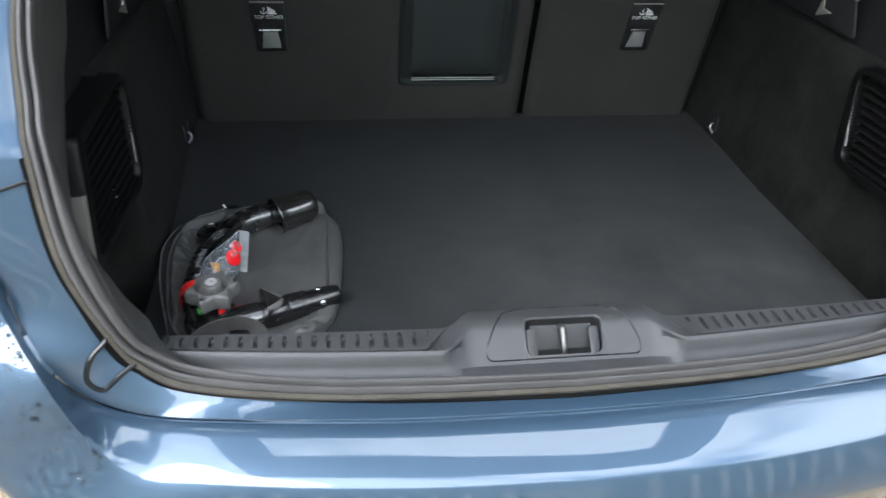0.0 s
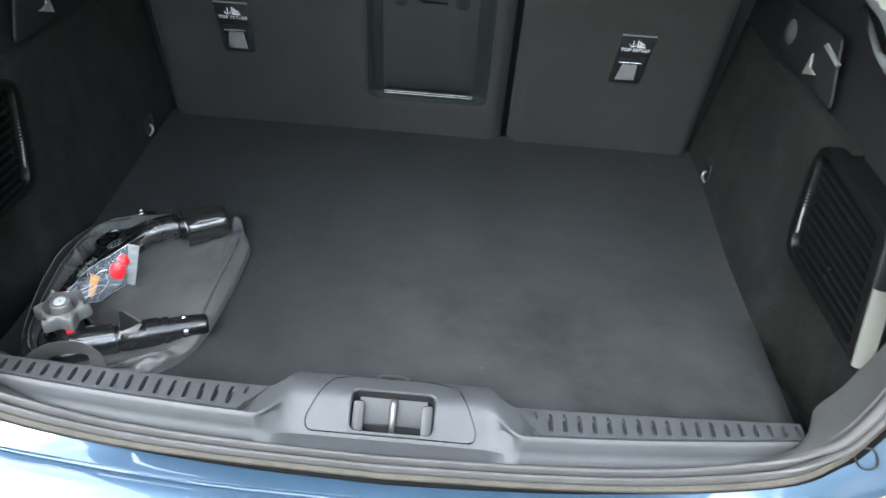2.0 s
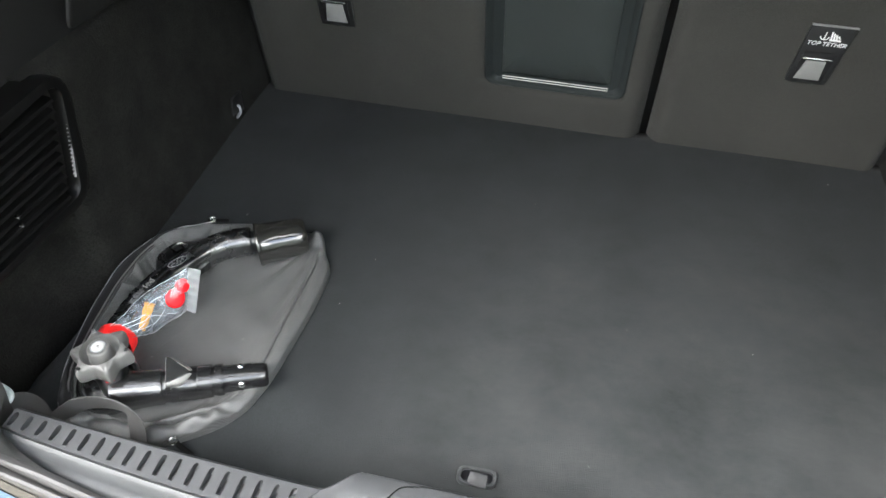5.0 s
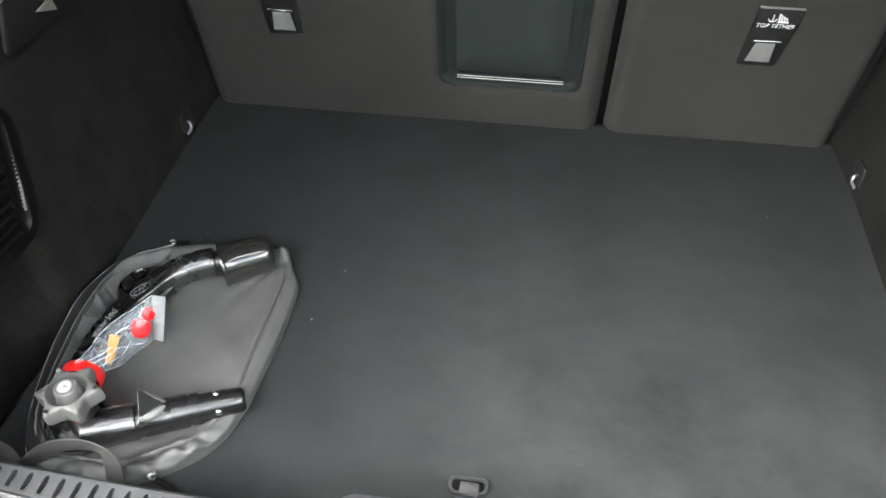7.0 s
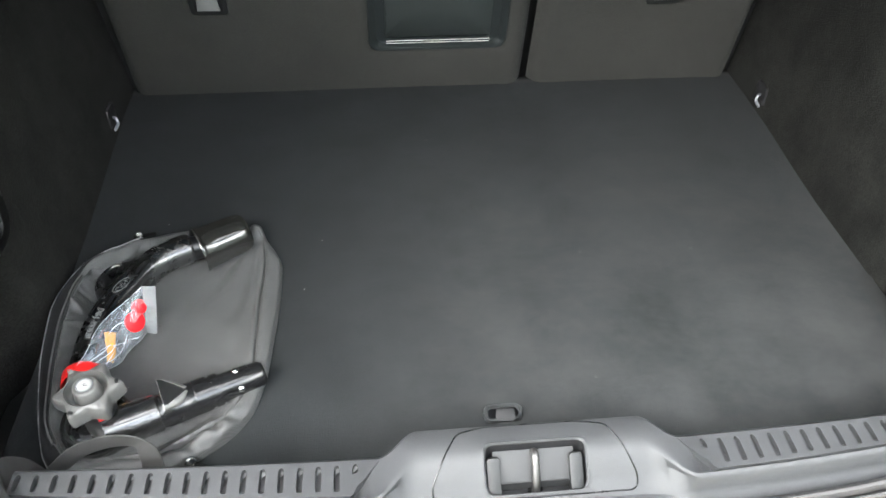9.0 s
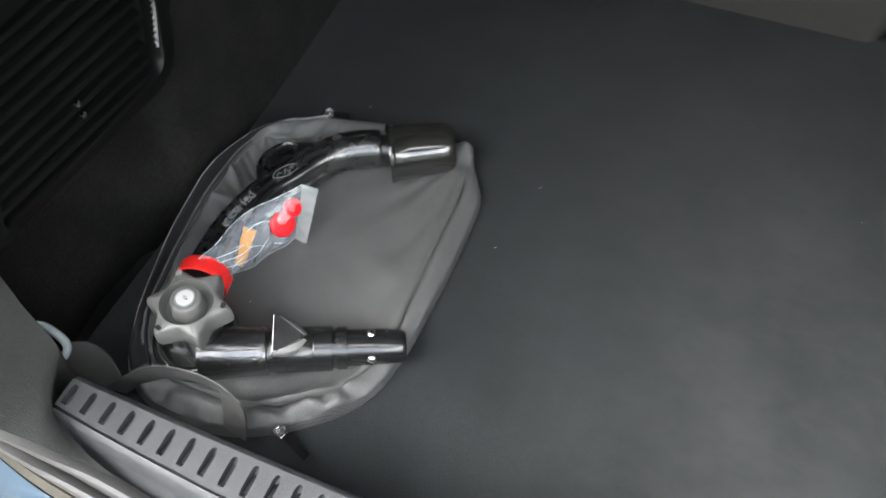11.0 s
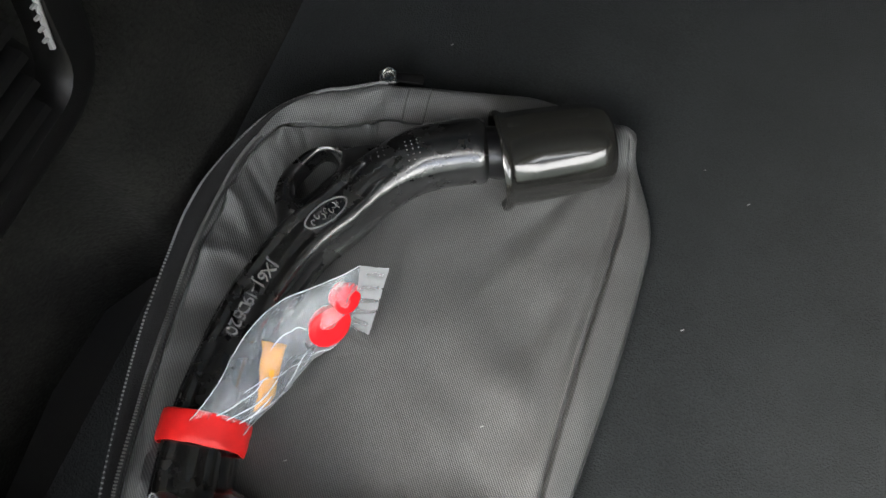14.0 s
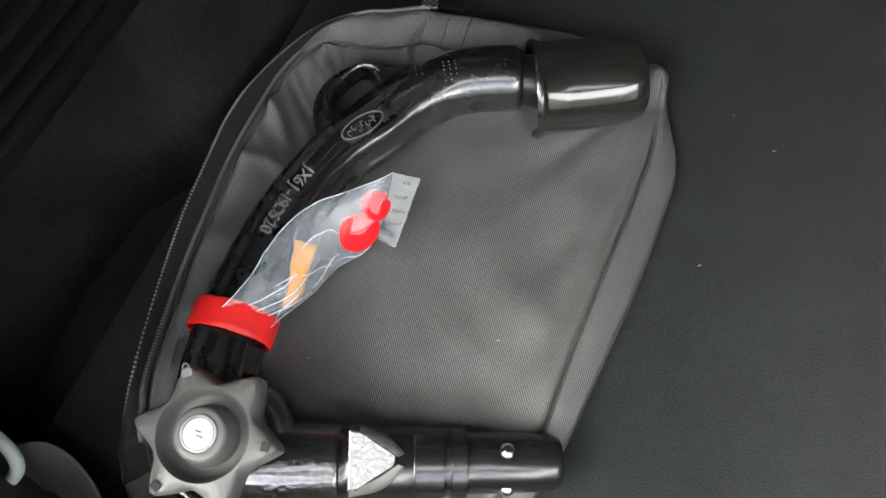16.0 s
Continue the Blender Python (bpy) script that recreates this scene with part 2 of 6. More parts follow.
ZIP_BLACK = surface("zip_black", (0.016, 0.016, 0.016), 0.5, mottle=(40.0, 0.1), grain=(900.0, 0.05))
WHITE_PRINT = surface("white_print", (0.8, 0.8, 0.8), 0.6, mottle=(40.0, 0.04), grain=(900.0, 0.02))
# black casting greyed so that raised marks carry their highlights in the colour
LIT_RELIEF = surface("cast_letter", (0.15, 0.15, 0.15), 0.22, mottle=(60.0, 0.2), grain=(330.0, 0.1), coat=0.5)
PALE_FLAP = surface("pale_flap", (0.21, 0.21, 0.21), 0.45, mottle=(30.0, 0.1), grain=(900.0, 0.05))
PALE_WIRE = surface("pale_wire", (0.46, 0.51, 0.51), 0.45, mottle=(30.0, 0.1), grain=(900.0, 0.05))
DULL_STEEL = surface("dull_steel", (0.14, 0.135, 0.13), 0.36, metal=0.8, mottle=(90.0, 0.25), grain=(500.0, 0.08))
WORN_STEEL = surface("worn_steel", (0.17, 0.165, 0.16), 0.45, metal=0.5, mottle=(90.0, 0.25), grain=(500.0, 0.08))
LINT = surface("lint", (0.25, 0.25, 0.245), 0.9, mottle=(40.0, 0.1), grain=(900.0, 0.1))
POLYTHENE = clear_film("polythene", 0.22, (0.60, 0.66, 0.72), 0.3, 0.045, 0.5, 1.0)
WELDED_FILM = clear_film("welded_film", 0.40, (0.56, 0.58, 0.60), 0.2, 0.06, 0.4, 0.9)
FILM_GLINT = surface("film_glint", (0.62, 0.64, 0.66), 0.25, mottle=(60.0, 0.2), grain=(500.0, 0.05), coat=0.6)
GLASS = clear_film("window_glass", 0.0, (0.7, 0.8, 0.8), 0.0, 0.05, 0.8)
WATER = bpy.data.materials.new("water")
WATER.use_nodes = True
w_drop = WATER.node_tree.nodes["Principled BSDF"]
w_drop.inputs["Transmission Weight"].default_value, w_drop.inputs["IOR"].default_value, w_drop.inputs["Roughness"].default_value = 1.0, 1.33, 0.02
GRAVEL = surface("gravel", (0.20, 0.145, 0.085), 0.95, mottle=(35.0, 0.5), grain=(120.0, 0.4), tint=(0.3, 0.23, 0.14))
CLADDING = surface("cladding", (0.22, 0.255, 0.235), 0.6, mottle=(1.2, 0.15), grain=(300.0, 0.05))


# ---- mesh helpers ----
def sstep(a):
    a = max(0.0, min(1.0, a))
    return a * a * (3 - 2 * a)


def clamp01(a):
    return max(0.0, min(1.0, a))


def mix(a, b, w):
    return a + (b - a) * w


def spline(points, count, closed=False):
    """Points evenly in parameter along a Catmull-Rom curve through the given ones."""
    p = [Vector(q) for q in points]
    n = len(p)
    spans = n if closed else n - 1
    result = []
    for k in range(count if closed else count + 1):
        u = k / count * spans
        i = min(int(u), spans - 1)
        f = u - i
        if closed:
            a, b, c, d = p[(i - 1) % n], p[i % n], p[(i + 1) % n], p[(i + 2) % n]
        else:
            b, c = p[i], p[i + 1]
            a = p[i - 1] if i else b * 2 - c
            d = p[i + 2] if i + 2 < n else c * 2 - b
        result.append(0.5 * (2 * b + (c - a) * f + (2 * a - 5 * b + 4 * c - d) * f * f + (3 * b - a - 3 * c + d) * f ** 3))
    return result


def skin(bm, rings, closed=False, skip=None):
    """Quads between rows of points."""
    rows = [[bm.verts.new(p) for p in ring] for ring in rings]
    for i in range(len(rows) - 1):
        a, b = rows[i], rows[i + 1]
        for j in range(len(a) if closed else len(a) - 1):
            if skip and skip(i, j):
                continue
            k = (j + 1) % len(a)
            bm.faces.new((a[j], a[k], b[k], b[j]))
    return rows


def tube(bm, path, radius, sides=10, caps=True, flat=1.0, up=None):
    """A round bar along a path; radius may be a list."""
    path = [Vector(p) for p in path]
    rings = []
    side = None
    for i, p in enumerate(path):
        t = (path[min(i + 1, len(path) - 1)] - path[max(i - 1, 0)]).normalized()
        if side is None:
            side = t.cross(Vector(up or ((0, 0, 1) if abs(t.z) < 0.9 else (1, 0, 0)))).normalized()
        else:
            side = (side - t * side.dot(t)).normalized()
        other = t.cross(side)
        r = radius[i] if isinstance(radius, (list, tuple)) else radius
        rings.append([p + side * (r * math.cos(a)) + other * (r * flat * math.sin(a)) for a in (2 * math.pi * k / sides for k in range(sides))])
    rows = skin(bm, rings, True)
    if caps:
        bm.faces.new(rows[0][::-1])
        bm.faces.new(rows[-1])
    return rows


def revolve(bm, base, axis, profile, sides=32):
    """A turned body: profile of (along the axis, radius)."""
    base, axis = Vector(base), Vector(axis).normalized()
    side = axis.cross(Vector((0, 0, 1)) if abs(axis.z) < 0.9 else Vector((0, 1, 0))).normalized()
    other = axis.cross(side)
    rings = [[base + axis * h + (side * math.cos(a) + other * math.sin(a)) * max(r, 1e-5) for a in (2 * math.pi * k / sides for k in range(sides))] for h, r in profile]
    return skin(bm, rings, True)


def box(bm, lo, hi, bevel=0.0, m=None):
    made = bmesh.ops.create_cube(bm, size=1.0)["verts"]
    lo, hi = Vector(lo), Vector(hi)
    for v in made:
        v.co = Vector([mix(lo[k], hi[k], v.co[k] + 0.5) for k in range(3)])
    if bevel:
        edges = {e for v in made for e in v.link_edges}
        made = bmesh.ops.bevel(bm, geom=list(edges), offset=bevel, segments=2, profile=0.6, affect="EDGES")["verts"]
    if m:
        bmesh.ops.transform(bm, matrix=m, verts=list({v for v in made}))
    return made


def plate(bm, outline, thick, m=Matrix.Identity(4), bevel=0.0):
    """A flat plate from an outline in its own xy plane, thick along z, edges rounded by a step."""
    n = len(outline)
    mid = Vector((sum(p[0] for p in outline) / n, sum(p[1] for p in outline) / n))
    def ring(z, inset):
        pts = []
        for p in outline:
            v = Vector(p) - mid
            k = 1 - inset / max(v.length, 1e-6)
            pts.append(m @ Vector((mid.x + v.x * k, mid.y + v.y * k, z)))
        return pts
    levels = [(0, 0), (thick - bevel, 0), (thick - bevel * 0.3, bevel * 0.3), (thick, bevel)] if bevel else [(0, 0), (thick, 0)]
    rows = skin(bm, [ring(z, i) for z, i in levels], True)
    bm.faces.new(rows[0][::-1])
    bm.faces.new(rows[-1])


def rounded(corners, radius, seg=5):
    """A polygon with its corners rounded."""
    pts, n = [], len(corners)
    for i in range(n):
        a, b, c = Vector(corners[i - 1]), Vector(corners[i]), Vector(corners[(i + 1) % n])
        r = radius[i] if isinstance(radius, (list, tuple)) else radius
        u, v = (a - b).normalized(), (c - b).normalized()
        for k in range(seg + 1):
            f = k / seg
            pts.append((b + u * r) * (1 - f) ** 2 + b * 2 * f * (1 - f) + (c + (b - c)) * 0 + (b + v * r) * f * f)
    return [tuple(p) for p in pts]


def part(name, bm, material, parent=None, label="", smooth=40.0, solid=0.0, facing=None):
    """Links a bmesh as one mesh object under a thing or part. facing: the way an open sheet looks; its thickness lies behind."""
    bmesh.ops.recalc_face_normals(bm, faces=bm.faces[:])
    if facing and sum((f.normal * f.calc_area() for f in bm.faces), Vector()).dot(Vector(facing)) < 0:
        bmesh.ops.reverse_faces(bm, faces=bm.faces[:])
    me = bpy.data.meshes.new(name)
    bm.to_mesh(me)
    bm.free()
    me.materials.append(material)
    if smooth:
        me.shade_smooth()
        me.set_sharp_from_angle(angle=radians(smooth))
    ob = new(name, me)
    if parent:
        ob.parent = parent
    if label:
        ob["label"] = label
    if solid:
        mod = ob.modifiers.new("thickness", "SOLIDIFY")
        mod.thickness, mod.offset = solid, -1.0
    return ob


def lettering(name, text, size, m, material, parent, depth=0.0003, shear=0.0):
    """Letters in the built-in font, as a mesh."""
    cu = bpy.data.curves.new(name, "FONT")
    cu.body, cu.size, cu.extrude, cu.shear, cu.align_x, cu.align_y, cu.resolution_u = text, size, depth, shear, "CENTER", "CENTER", 3
    tmp = new("lettering_source", cu)
    me = bpy.data.meshes.new_from_object(tmp.evaluated_get(bpy.context.evaluated_depsgraph_get()))
    bpy.data.objects.remove(tmp)
    me.transform(m)
    me.materials.clear()
    me.materials.append(material)
    me.name = name
    ob = new(name, me)
    ob.parent = parent
    return ob


def thing(name, label, category, group="", kind=""):
    return tagged(new(name), label, category, group, kind)


CX = 0.015  # the car's middle at the sill


# ---- ground and surroundings ----
bm = bmesh.new()
size = 60.0
cells = [-60, -20, -8] + [-4 + 0.5 * k for k in range(17)] + [8, 20, 60]
skin(bm, [[Vector((x, y, -0.62 + 0.02 * noise.noise(Vector((x, y, 0.3))))) for x in cells] for y in cells])
tagged(part("ground", bm, GRAVEL), "brown gravel ground behind the car", "ground", kind="structure")

wall = thing("cladding_wall", "grey ribbed metal cladding wall of a building behind the car", "building")
WALL_Y, WALL_TOP = -2.9, 1.9
bm = bmesh.new()
skin(bm, [[Vector((x, WALL_Y, z)) for x in (-7.0, -3.0, 3.0, 7.0)] for z in (-0.62, WALL_TOP)])
part("sheet", bm, CLADDING, wall, smooth=0, solid=0.02, facing=(0, 1, 0))
for k in range(56):
    bm = bmesh.new()
    box(bm, (-6.95 + 0.25 * k, WALL_Y, -0.62), (-6.88 + 0.25 * k, WALL_Y + 0.03, 0.42), 0.006)
    part("batten", bm, BATTEN, wall)
bm = bmesh.new()
box(bm, (-7.0, WALL_Y - 0.12, WALL_TOP - 0.02), (7.0, WALL_Y + 0.10, WALL_TOP + 0.12), 0.01)
part("eaves_trim", bm, CLADDING, wall)
# unseen wall added to dim light from the right, coloured after the paint's reflections
bm = bmesh.new()
box(bm, (3.3, WALL_Y + 0.11, -0.62), (3.42, 4.5, 2.1), 0.01)
part("side_blocker", bm, CLADDING, wall, "plain grey-green wall, added out of view to dim light from the right")
bm = bmesh.new()
box(bm, (-7.0, WALL_Y, 0.42), (7.0, WALL_Y + 0.05, 0.50), 0.008)
part("drip_rail", bm, CLADDING, wall)
# added pale panel, only there to be mirrored as a white rectangle in the paint
bm = bmesh.new()
box(bm, (0.42, WALL_Y, -0.55), (1.02, WALL_Y + 0.06, 0.36), 0.01)
part("reflected_panel", bm, CREAM_TRIM, wall, "cream panel added for the white rectangle reflected in the bumper")


# ---- car body ----
car = thing("car", "metallic blue hatchback with its tailgate raised", "car")

# half of the tailgate opening: the outer and inner edge of its seal, as (distance from the middle, y, z)
OUTER = [(0.0, -0.045, 0.036), (0.165, -0.041, 0.037), (0.30, -0.034, 0.041), (0.425, -0.022, 0.054), (0.475, -0.012, 0.080), (0.50, -0.004, 0.114),
         (0.535, 0.010, 0.198), (0.550, 0.040, 0.294), (0.555, 0.067, 0.34), (0.555, 0.12, 0.43), (0.53, 0.25, 0.62)]
INNER = [(0.0, -0.020, 0.044), (0.165, -0.016, 0.045), (0.30, -0.008, 0.048), (0.40, 0.004, 0.060), (0.445, 0.002, 0.088), (0.475, -0.002, 0.129),
         (0.505, 0.012, 0.217), (0.525, 0.050, 0.311), (0.529, 0.075, 0.35), (0.53, 0.12, 0.43), (0.505, 0.25, 0.62)]
GROOVE = [(0.0, -0.067, 0.029), (0.20, -0.063, 0.030), (0.39, -0.045, 0.030), (0.477, -0.032, 0.034), (0.532, -0.030, 0.068), (0.562, -0.030, 0.125),
          (0.572, -0.030, 0.212), (0.59, -0.015, 0.30), (0.605, 0.01, 0.36), (0.62, 0.06, 0.45), (0.62, 0.20, 0.64)]
CREASE = [(0.0, -0.137, 0.0), (0.18, -0.130, 0.0), (0.355, -0.110, 0.0), (0.475, -0.085, 0.006), (0.520, -0.075, 0.05), (0.552, -0.062, 0.13),
          (0.576, -0.045, 0.212), (0.60, -0.025, 0.30), (0.615, 0.0, 0.36), (0.63, 0.05, 0.45), (0.63, 0.19, 0.64)]
FLANK = [(0.0, -0.163, -0.062), (0.20, -0.154, -0.062), (0.37, -0.134, -0.062), (0.52, -0.120, -0.050), (0.60, -0.093, -0.005), (0.645, -0.059, 0.08),
         (0.662, -0.004, 0.19), (0.664, 0.065, 0.29), (0.662, 0.11, 0.36), (0.655, 0.175, 0.45), (0.63, 0.30, 0.64)]
SKIRT = [(0.0, -0.07, -0.40), (0.22, -0.06, -0.40), (0.40, -0.03, -0.40), (0.58, 0.04, -0.38), (0.72, 0.12, -0.32), (0.80, 0.22, -0.2),
         (0.83, 0.35, 0.0), (0.84, 0.42, 0.18), (0.85, 0.46, 0.3), (0.85, 0.5, 0.45), (0.80, 0.55, 0.64)]


def opening(half, count=70, lean=0.0):
    """A full ring edge from its half, left top, round the sill, to right top. lean: by how much the left flank draws back."""
    pts = spline(half, count)
    left = [Vector((CX - p.x, p.y, p.z)) for p in pts]
    back = Vector((-0.246, -0.655, 0.642))
    left = [p + (p - back) * lean * sstep((p.z - 0.10) / 0.10) for p in left]
    right = [Vector((CX + p.x, p.y, p.z)) for p in pts]
    return left[::-1] + right[1:]


ring_out, ring_in, ring_groove, ring_crease, ring_flank, ring_skirt = (opening(h, lean=w) for h, w in ((OUTER, 0.0), (INNER, 0.0), (GROOVE, 0.055), (CREASE, 0.055), (FLANK, 0.055), (SKIRT, 0.0)))


def between(a, b, profile):
    """Rows between two edges: profile of (share from a to b, height off the surface)."""
    rows = [[] for _ in profile]
    for i, (p, q) in enumerate(zip(a, b)):
        t = a[min(i + 1, len(a) - 1)] - a[max(i - 1, 0)]
        n = t.cross(q - p).normalized()
        if n.y > 0 or (abs(n.y) < 0.2 and n.z < 0):
            n = -n
        for row, (s, h) in zip(rows, profile):
            row.append(p + (q - p) * s + n * h)
    return rows


bm = bmesh.new()
bead = [(0.24, -0.004), (0.249, 0.002), (0.293, 0.006), (0.373, 0.009), (0.461, 0.009), (0.523, 0.006), (0.549, 0.002), (0.567, -0.001), (0.602, 0.002), (0.647, 0.0065), (0.726, 0.009), (0.823, 0.009), (0.903, 0.006), (0.965, 0.001), (1.0, -0.004)]
skin(bm, between(ring_out, ring_in, bead))
part("door_seal", bm, RUBBER, car, "grey rubber tailgate seal with two ridges")
bm = bmesh.new()
skin(bm, between(ring_out, ring_in, [(0.0, -0.006), (0.0, 0.0), (0.03, 0.0024), (0.10, 0.0030), (0.21, 0.0032), (0.26, 0.001), (0.26, -0.006)]))
part("seal_lip", bm, DUSTY_RUBBER, car, "brown dusty outer lip of the seal")
# black strip in place of the shadow in the gap below the seal
bm = bmesh.new()
rows = [[], [], [], []]
for p, q in zip(ring_out, ring_groove):
    away = (q - p).normalized()
    off = away.cross(Vector((1, 0, 0))).normalized()
    off = off if off.z > 0 else -off
    for row, (d, h) in zip(rows, ((-0.001, 0.0), (0.003, 0.0), (0.0046, -0.0012), (0.0048, -0.006))):
        row.append(p + away * d + off * h)
skin(bm, [row[20:121] for row in rows])
part("seal_shadow", bm, CAP_DARK, car, "black strip standing in for the shadow under the seal")
bm = bmesh.new()
skin(bm, between(ring_out, ring_groove, [(-0.25, -0.012), (-0.08, -0.006), (0.06, -0.004), (0.3, -0.002), (0.7, 0.0005), (0.93, 0.0012), (0.985, 0.0), (1.0, -0.0025)]))
part("tailgate_jamb", bm, PAINT, car)
bm = bmesh.new()
rows = between(ring_groove, ring_crease, [(0.0, -0.0030), (0.03, -0.0028), (0.045, -0.001), (0.075, 0.0008), (0.3, 0.0016), (0.6, 0.0019), (0.85, 0.0014)])
rows += [ring_crease] + between(ring_crease, ring_flank, [(0.05, 0.0012), (0.2, 0.002), (0.5, 0.003), (0.8, 0.003), (0.95, 0.0015), (1.0, 0.0)])
rows += between(ring_flank, ring_skirt, [(0.04, 0.001), (0.3, 0.006), (0.7, 0.008), (1.0, 0.0)])
skin(bm, rows)
part("bumper", bm, PAINT, car, "glossy blue painted rear bumper", smooth=50)
for s in (-1, 1):
    bm = bmesh.new()
    skin(bm, [[Vector((CX + s * x, y, z)) for y in (0.50, 1.0, 1.8, 2.6, 3.4, 4.0)] for x, z in ((0.78, -0.40), (0.86, -0.2), (0.88, 0.1), (0.86, 0.33), (0.82, 0.40))])
    part("side_panel", bm, PAINT, car, solid=0.003, facing=(s, 0, 0))
    bm = bmesh.new()
    skin(bm, [[Vector((CX + s * x, y, z)) for y in (0.50, 1.0, 1.8, 2.6)] for x, z in ((0.815, 0.40), (0.73, 0.62), (0.625, 0.82))])
    glass = part("side_window", bm, GLASS, car, "side window glass")
    glass.visible_shadow = False
    # stop pad in a U-shaped groove
    loop = []
    ring = [Vector((0.500 + 0.011 * math.cos(a), 0, 0.098 + 0.011 * math.sin(a))) for a in (2 * math.pi * k / 40 for k in range(41))]
    for p in ring if s > 0 else spline([(0.482, 0, 0.132), (0.493, 0, 0.126), (0.514, 0, 0.102), (0.523, 0, 0.083), (0.510, 0, 0.068), (0.491, 0, 0.077), (0.474, 0, 0.091), (0.463, 0, 0.097)], 40):
        near = [ring_out[70 + s * k].lerp(ring_groove[70 + s * k], f / 24) for k in range(20, 50) for f in range(-2, 25)]
        loop.append(min(near, key=lambda q: (abs(q.x - CX) - p.x) ** 2 + (q.z - p.z) ** 2) + Vector((0, -0.001, 0.0006)))
    loop = spline(loop[::4], 40)
    bm = bmesh.new()
    tube(bm, loop, 0.0026 if s < 0 else 0.0011, 8)
    part("stop_groove", bm, GLOSS_BLACK, car)
    at = min(range(30, 62), key=lambda k: abs(ring_groove[70 + s * k].z - 0.274))
    bm = bmesh.new()
    seam = [ring_out[70 + s * at].lerp(ring_groove[70 + s * at], f) for f in (0.05, 0.5, 1.0)] + [ring_crease[70 + s * at], ring_crease[70 + s * at].lerp(ring_flank[70 + s * at], 0.5) + Vector((0, -0.006, 0)), ring_flank[70 + s * at]]
    tube(bm, spline(seam, 14), 0.0018, 8)
    part("panel_gap", bm, GLOSS_BLACK, car)
drops = random.Random(5)
bm = bmesh.new()
for _ in range(330):
    k = drops.randrange(14, 46)
    f, g = min(0.95, max(0.04, drops.gauss(0.30, 0.22))), drops.random()
    p = ring_crease[k].lerp(ring_flank[k], f).lerp(ring_crease[k + 1].lerp(ring_flank[k + 1], f), g)
    n = (ring_crease[k + 1] - ring_crease[k]).cross(ring_flank[k] - ring_crease[k]).normalized()
    n = n if n.y < 0 else -n
    r = drops.choice((0.0010, 0.0013, 0.0018, 0.0024))
    revolve(bm, p + n * (0.0015 + 0.0015 * math.sin(math.pi * f)), n, [(-0.001, r), (0.0, r), (r * 0.30, r * 0.85), (r * 0.5, r * 0.5), (r * 0.56, 0.0)], 8)
tagged(part("water_spray", bm, WATER, car, "scattered rain drops on the paint"), kind="stuff")
bm = bmesh.new()
skin(bm, [[Vector((CX + x, y, z - 0.12 * (x / 0.62) ** 2)) for x in (-0.66, -0.6, -0.4, -0.2, 0, 0.2, 0.4, 0.6, 0.66)] for y, z in ((0.22, 0.83), (0.6, 0.90), (1.2, 0.95), (2.2, 0.95), (3.2, 0.75), (4.0, 0.35))])
part("roof", bm, PAINT, car, solid=0.03, facing=(0, 0, 1))
bm = bmesh.new()
box(bm, (-0.85, 3.9, -0.4), (0.88, 4.0, 0.5), 0.02)
part("bulkhead", bm, DARK_PLASTIC, car)
bm = bmesh.new()
box(bm, (-0.66, -0.08, -0.30), (0.69, 4.0, -0.24), 0.005)
part("underbody", bm, DARK_PLASTIC, car)

# wheels, under the panels
for s in (-1, 1):
    for y in (0.78, 3.30):
        bm = bmesh.new()
        revolve(bm, (CX + s * 0.66, y, -0.305), (s, 0, 0), [(0.0, 0.21), (0.0, 0.29), (0.02, 0.312), (0.06, 0.315), (0.13, 0.315), (0.17, 0.31), (0.185, 0.28), (0.18, 0.21)], 40)
        wheel = part("wheel", bm, RUBBER, car, "black rubber tyre on a steel rim")
        bm = bmesh.new()
        revolve(bm, (CX + s * 0.66, y, -0.305), (s, 0, 0), [(0.05, 0.0), (0.15, 0.03), (0.14, 0.08), (0.15, 0.17), (0.17, 0.212), (0.10, 0.212)], 40)
        part("rim", bm, ZINC, wheel)

# raised tailgate
hinge, tip = Vector((CX, 0.24, 0.86)), Vector((CX, -0.62, 1.38))
along = (tip - hinge)
lift = Vector((0, -along.z, along.y)).normalized()
lift = lift if lift.z > 0 else -lift
def gate_point(u, x, h=0.0):
    return hinge + along * u + Vector((x, 0, 0)) + lift * (h + 0.05 * (1 - (x / 0.6) ** 2) - 0.05 * u * u)
bm = bmesh.new()
us, xs = (0, 0.12, 0.34, 0.42, 0.52, 0.60, 0.7, 0.8, 0.9, 1.0), (-0.70, -0.64, -0.55, -0.3, -0.1, 0.1, 0.3, 0.55, 0.64, 0.70)
skin(bm, [[gate_point(u, x) for x in xs] for u in us], skip=lambda i, j: 2 <= i < 5 and 2 <= j < 7)
gate = part("tailgate", bm, PAINT, car, solid=0.05, facing=(0, 0, 1))
bm = bmesh.new()
skin(bm, [[gate_point(u, x, -0.004) for x in xs[2:8]] for u in us[2:6]])
pane = part("rear_window", bm, GLASS, gate, "tinted tailgate window")
pane.visible_shadow = False
bm = bmesh.new()
skin(bm, [[gate_point(u, x, -0.058) for x in xs] for u in us], skip=lambda i, j: 2 <= i < 5 and 2 <= j < 7)
part("tailgate_lining", bm, PILLAR_PLASTIC, gate, "dark plastic tailgate lining", solid=0.003, facing=(0, 0, -1))


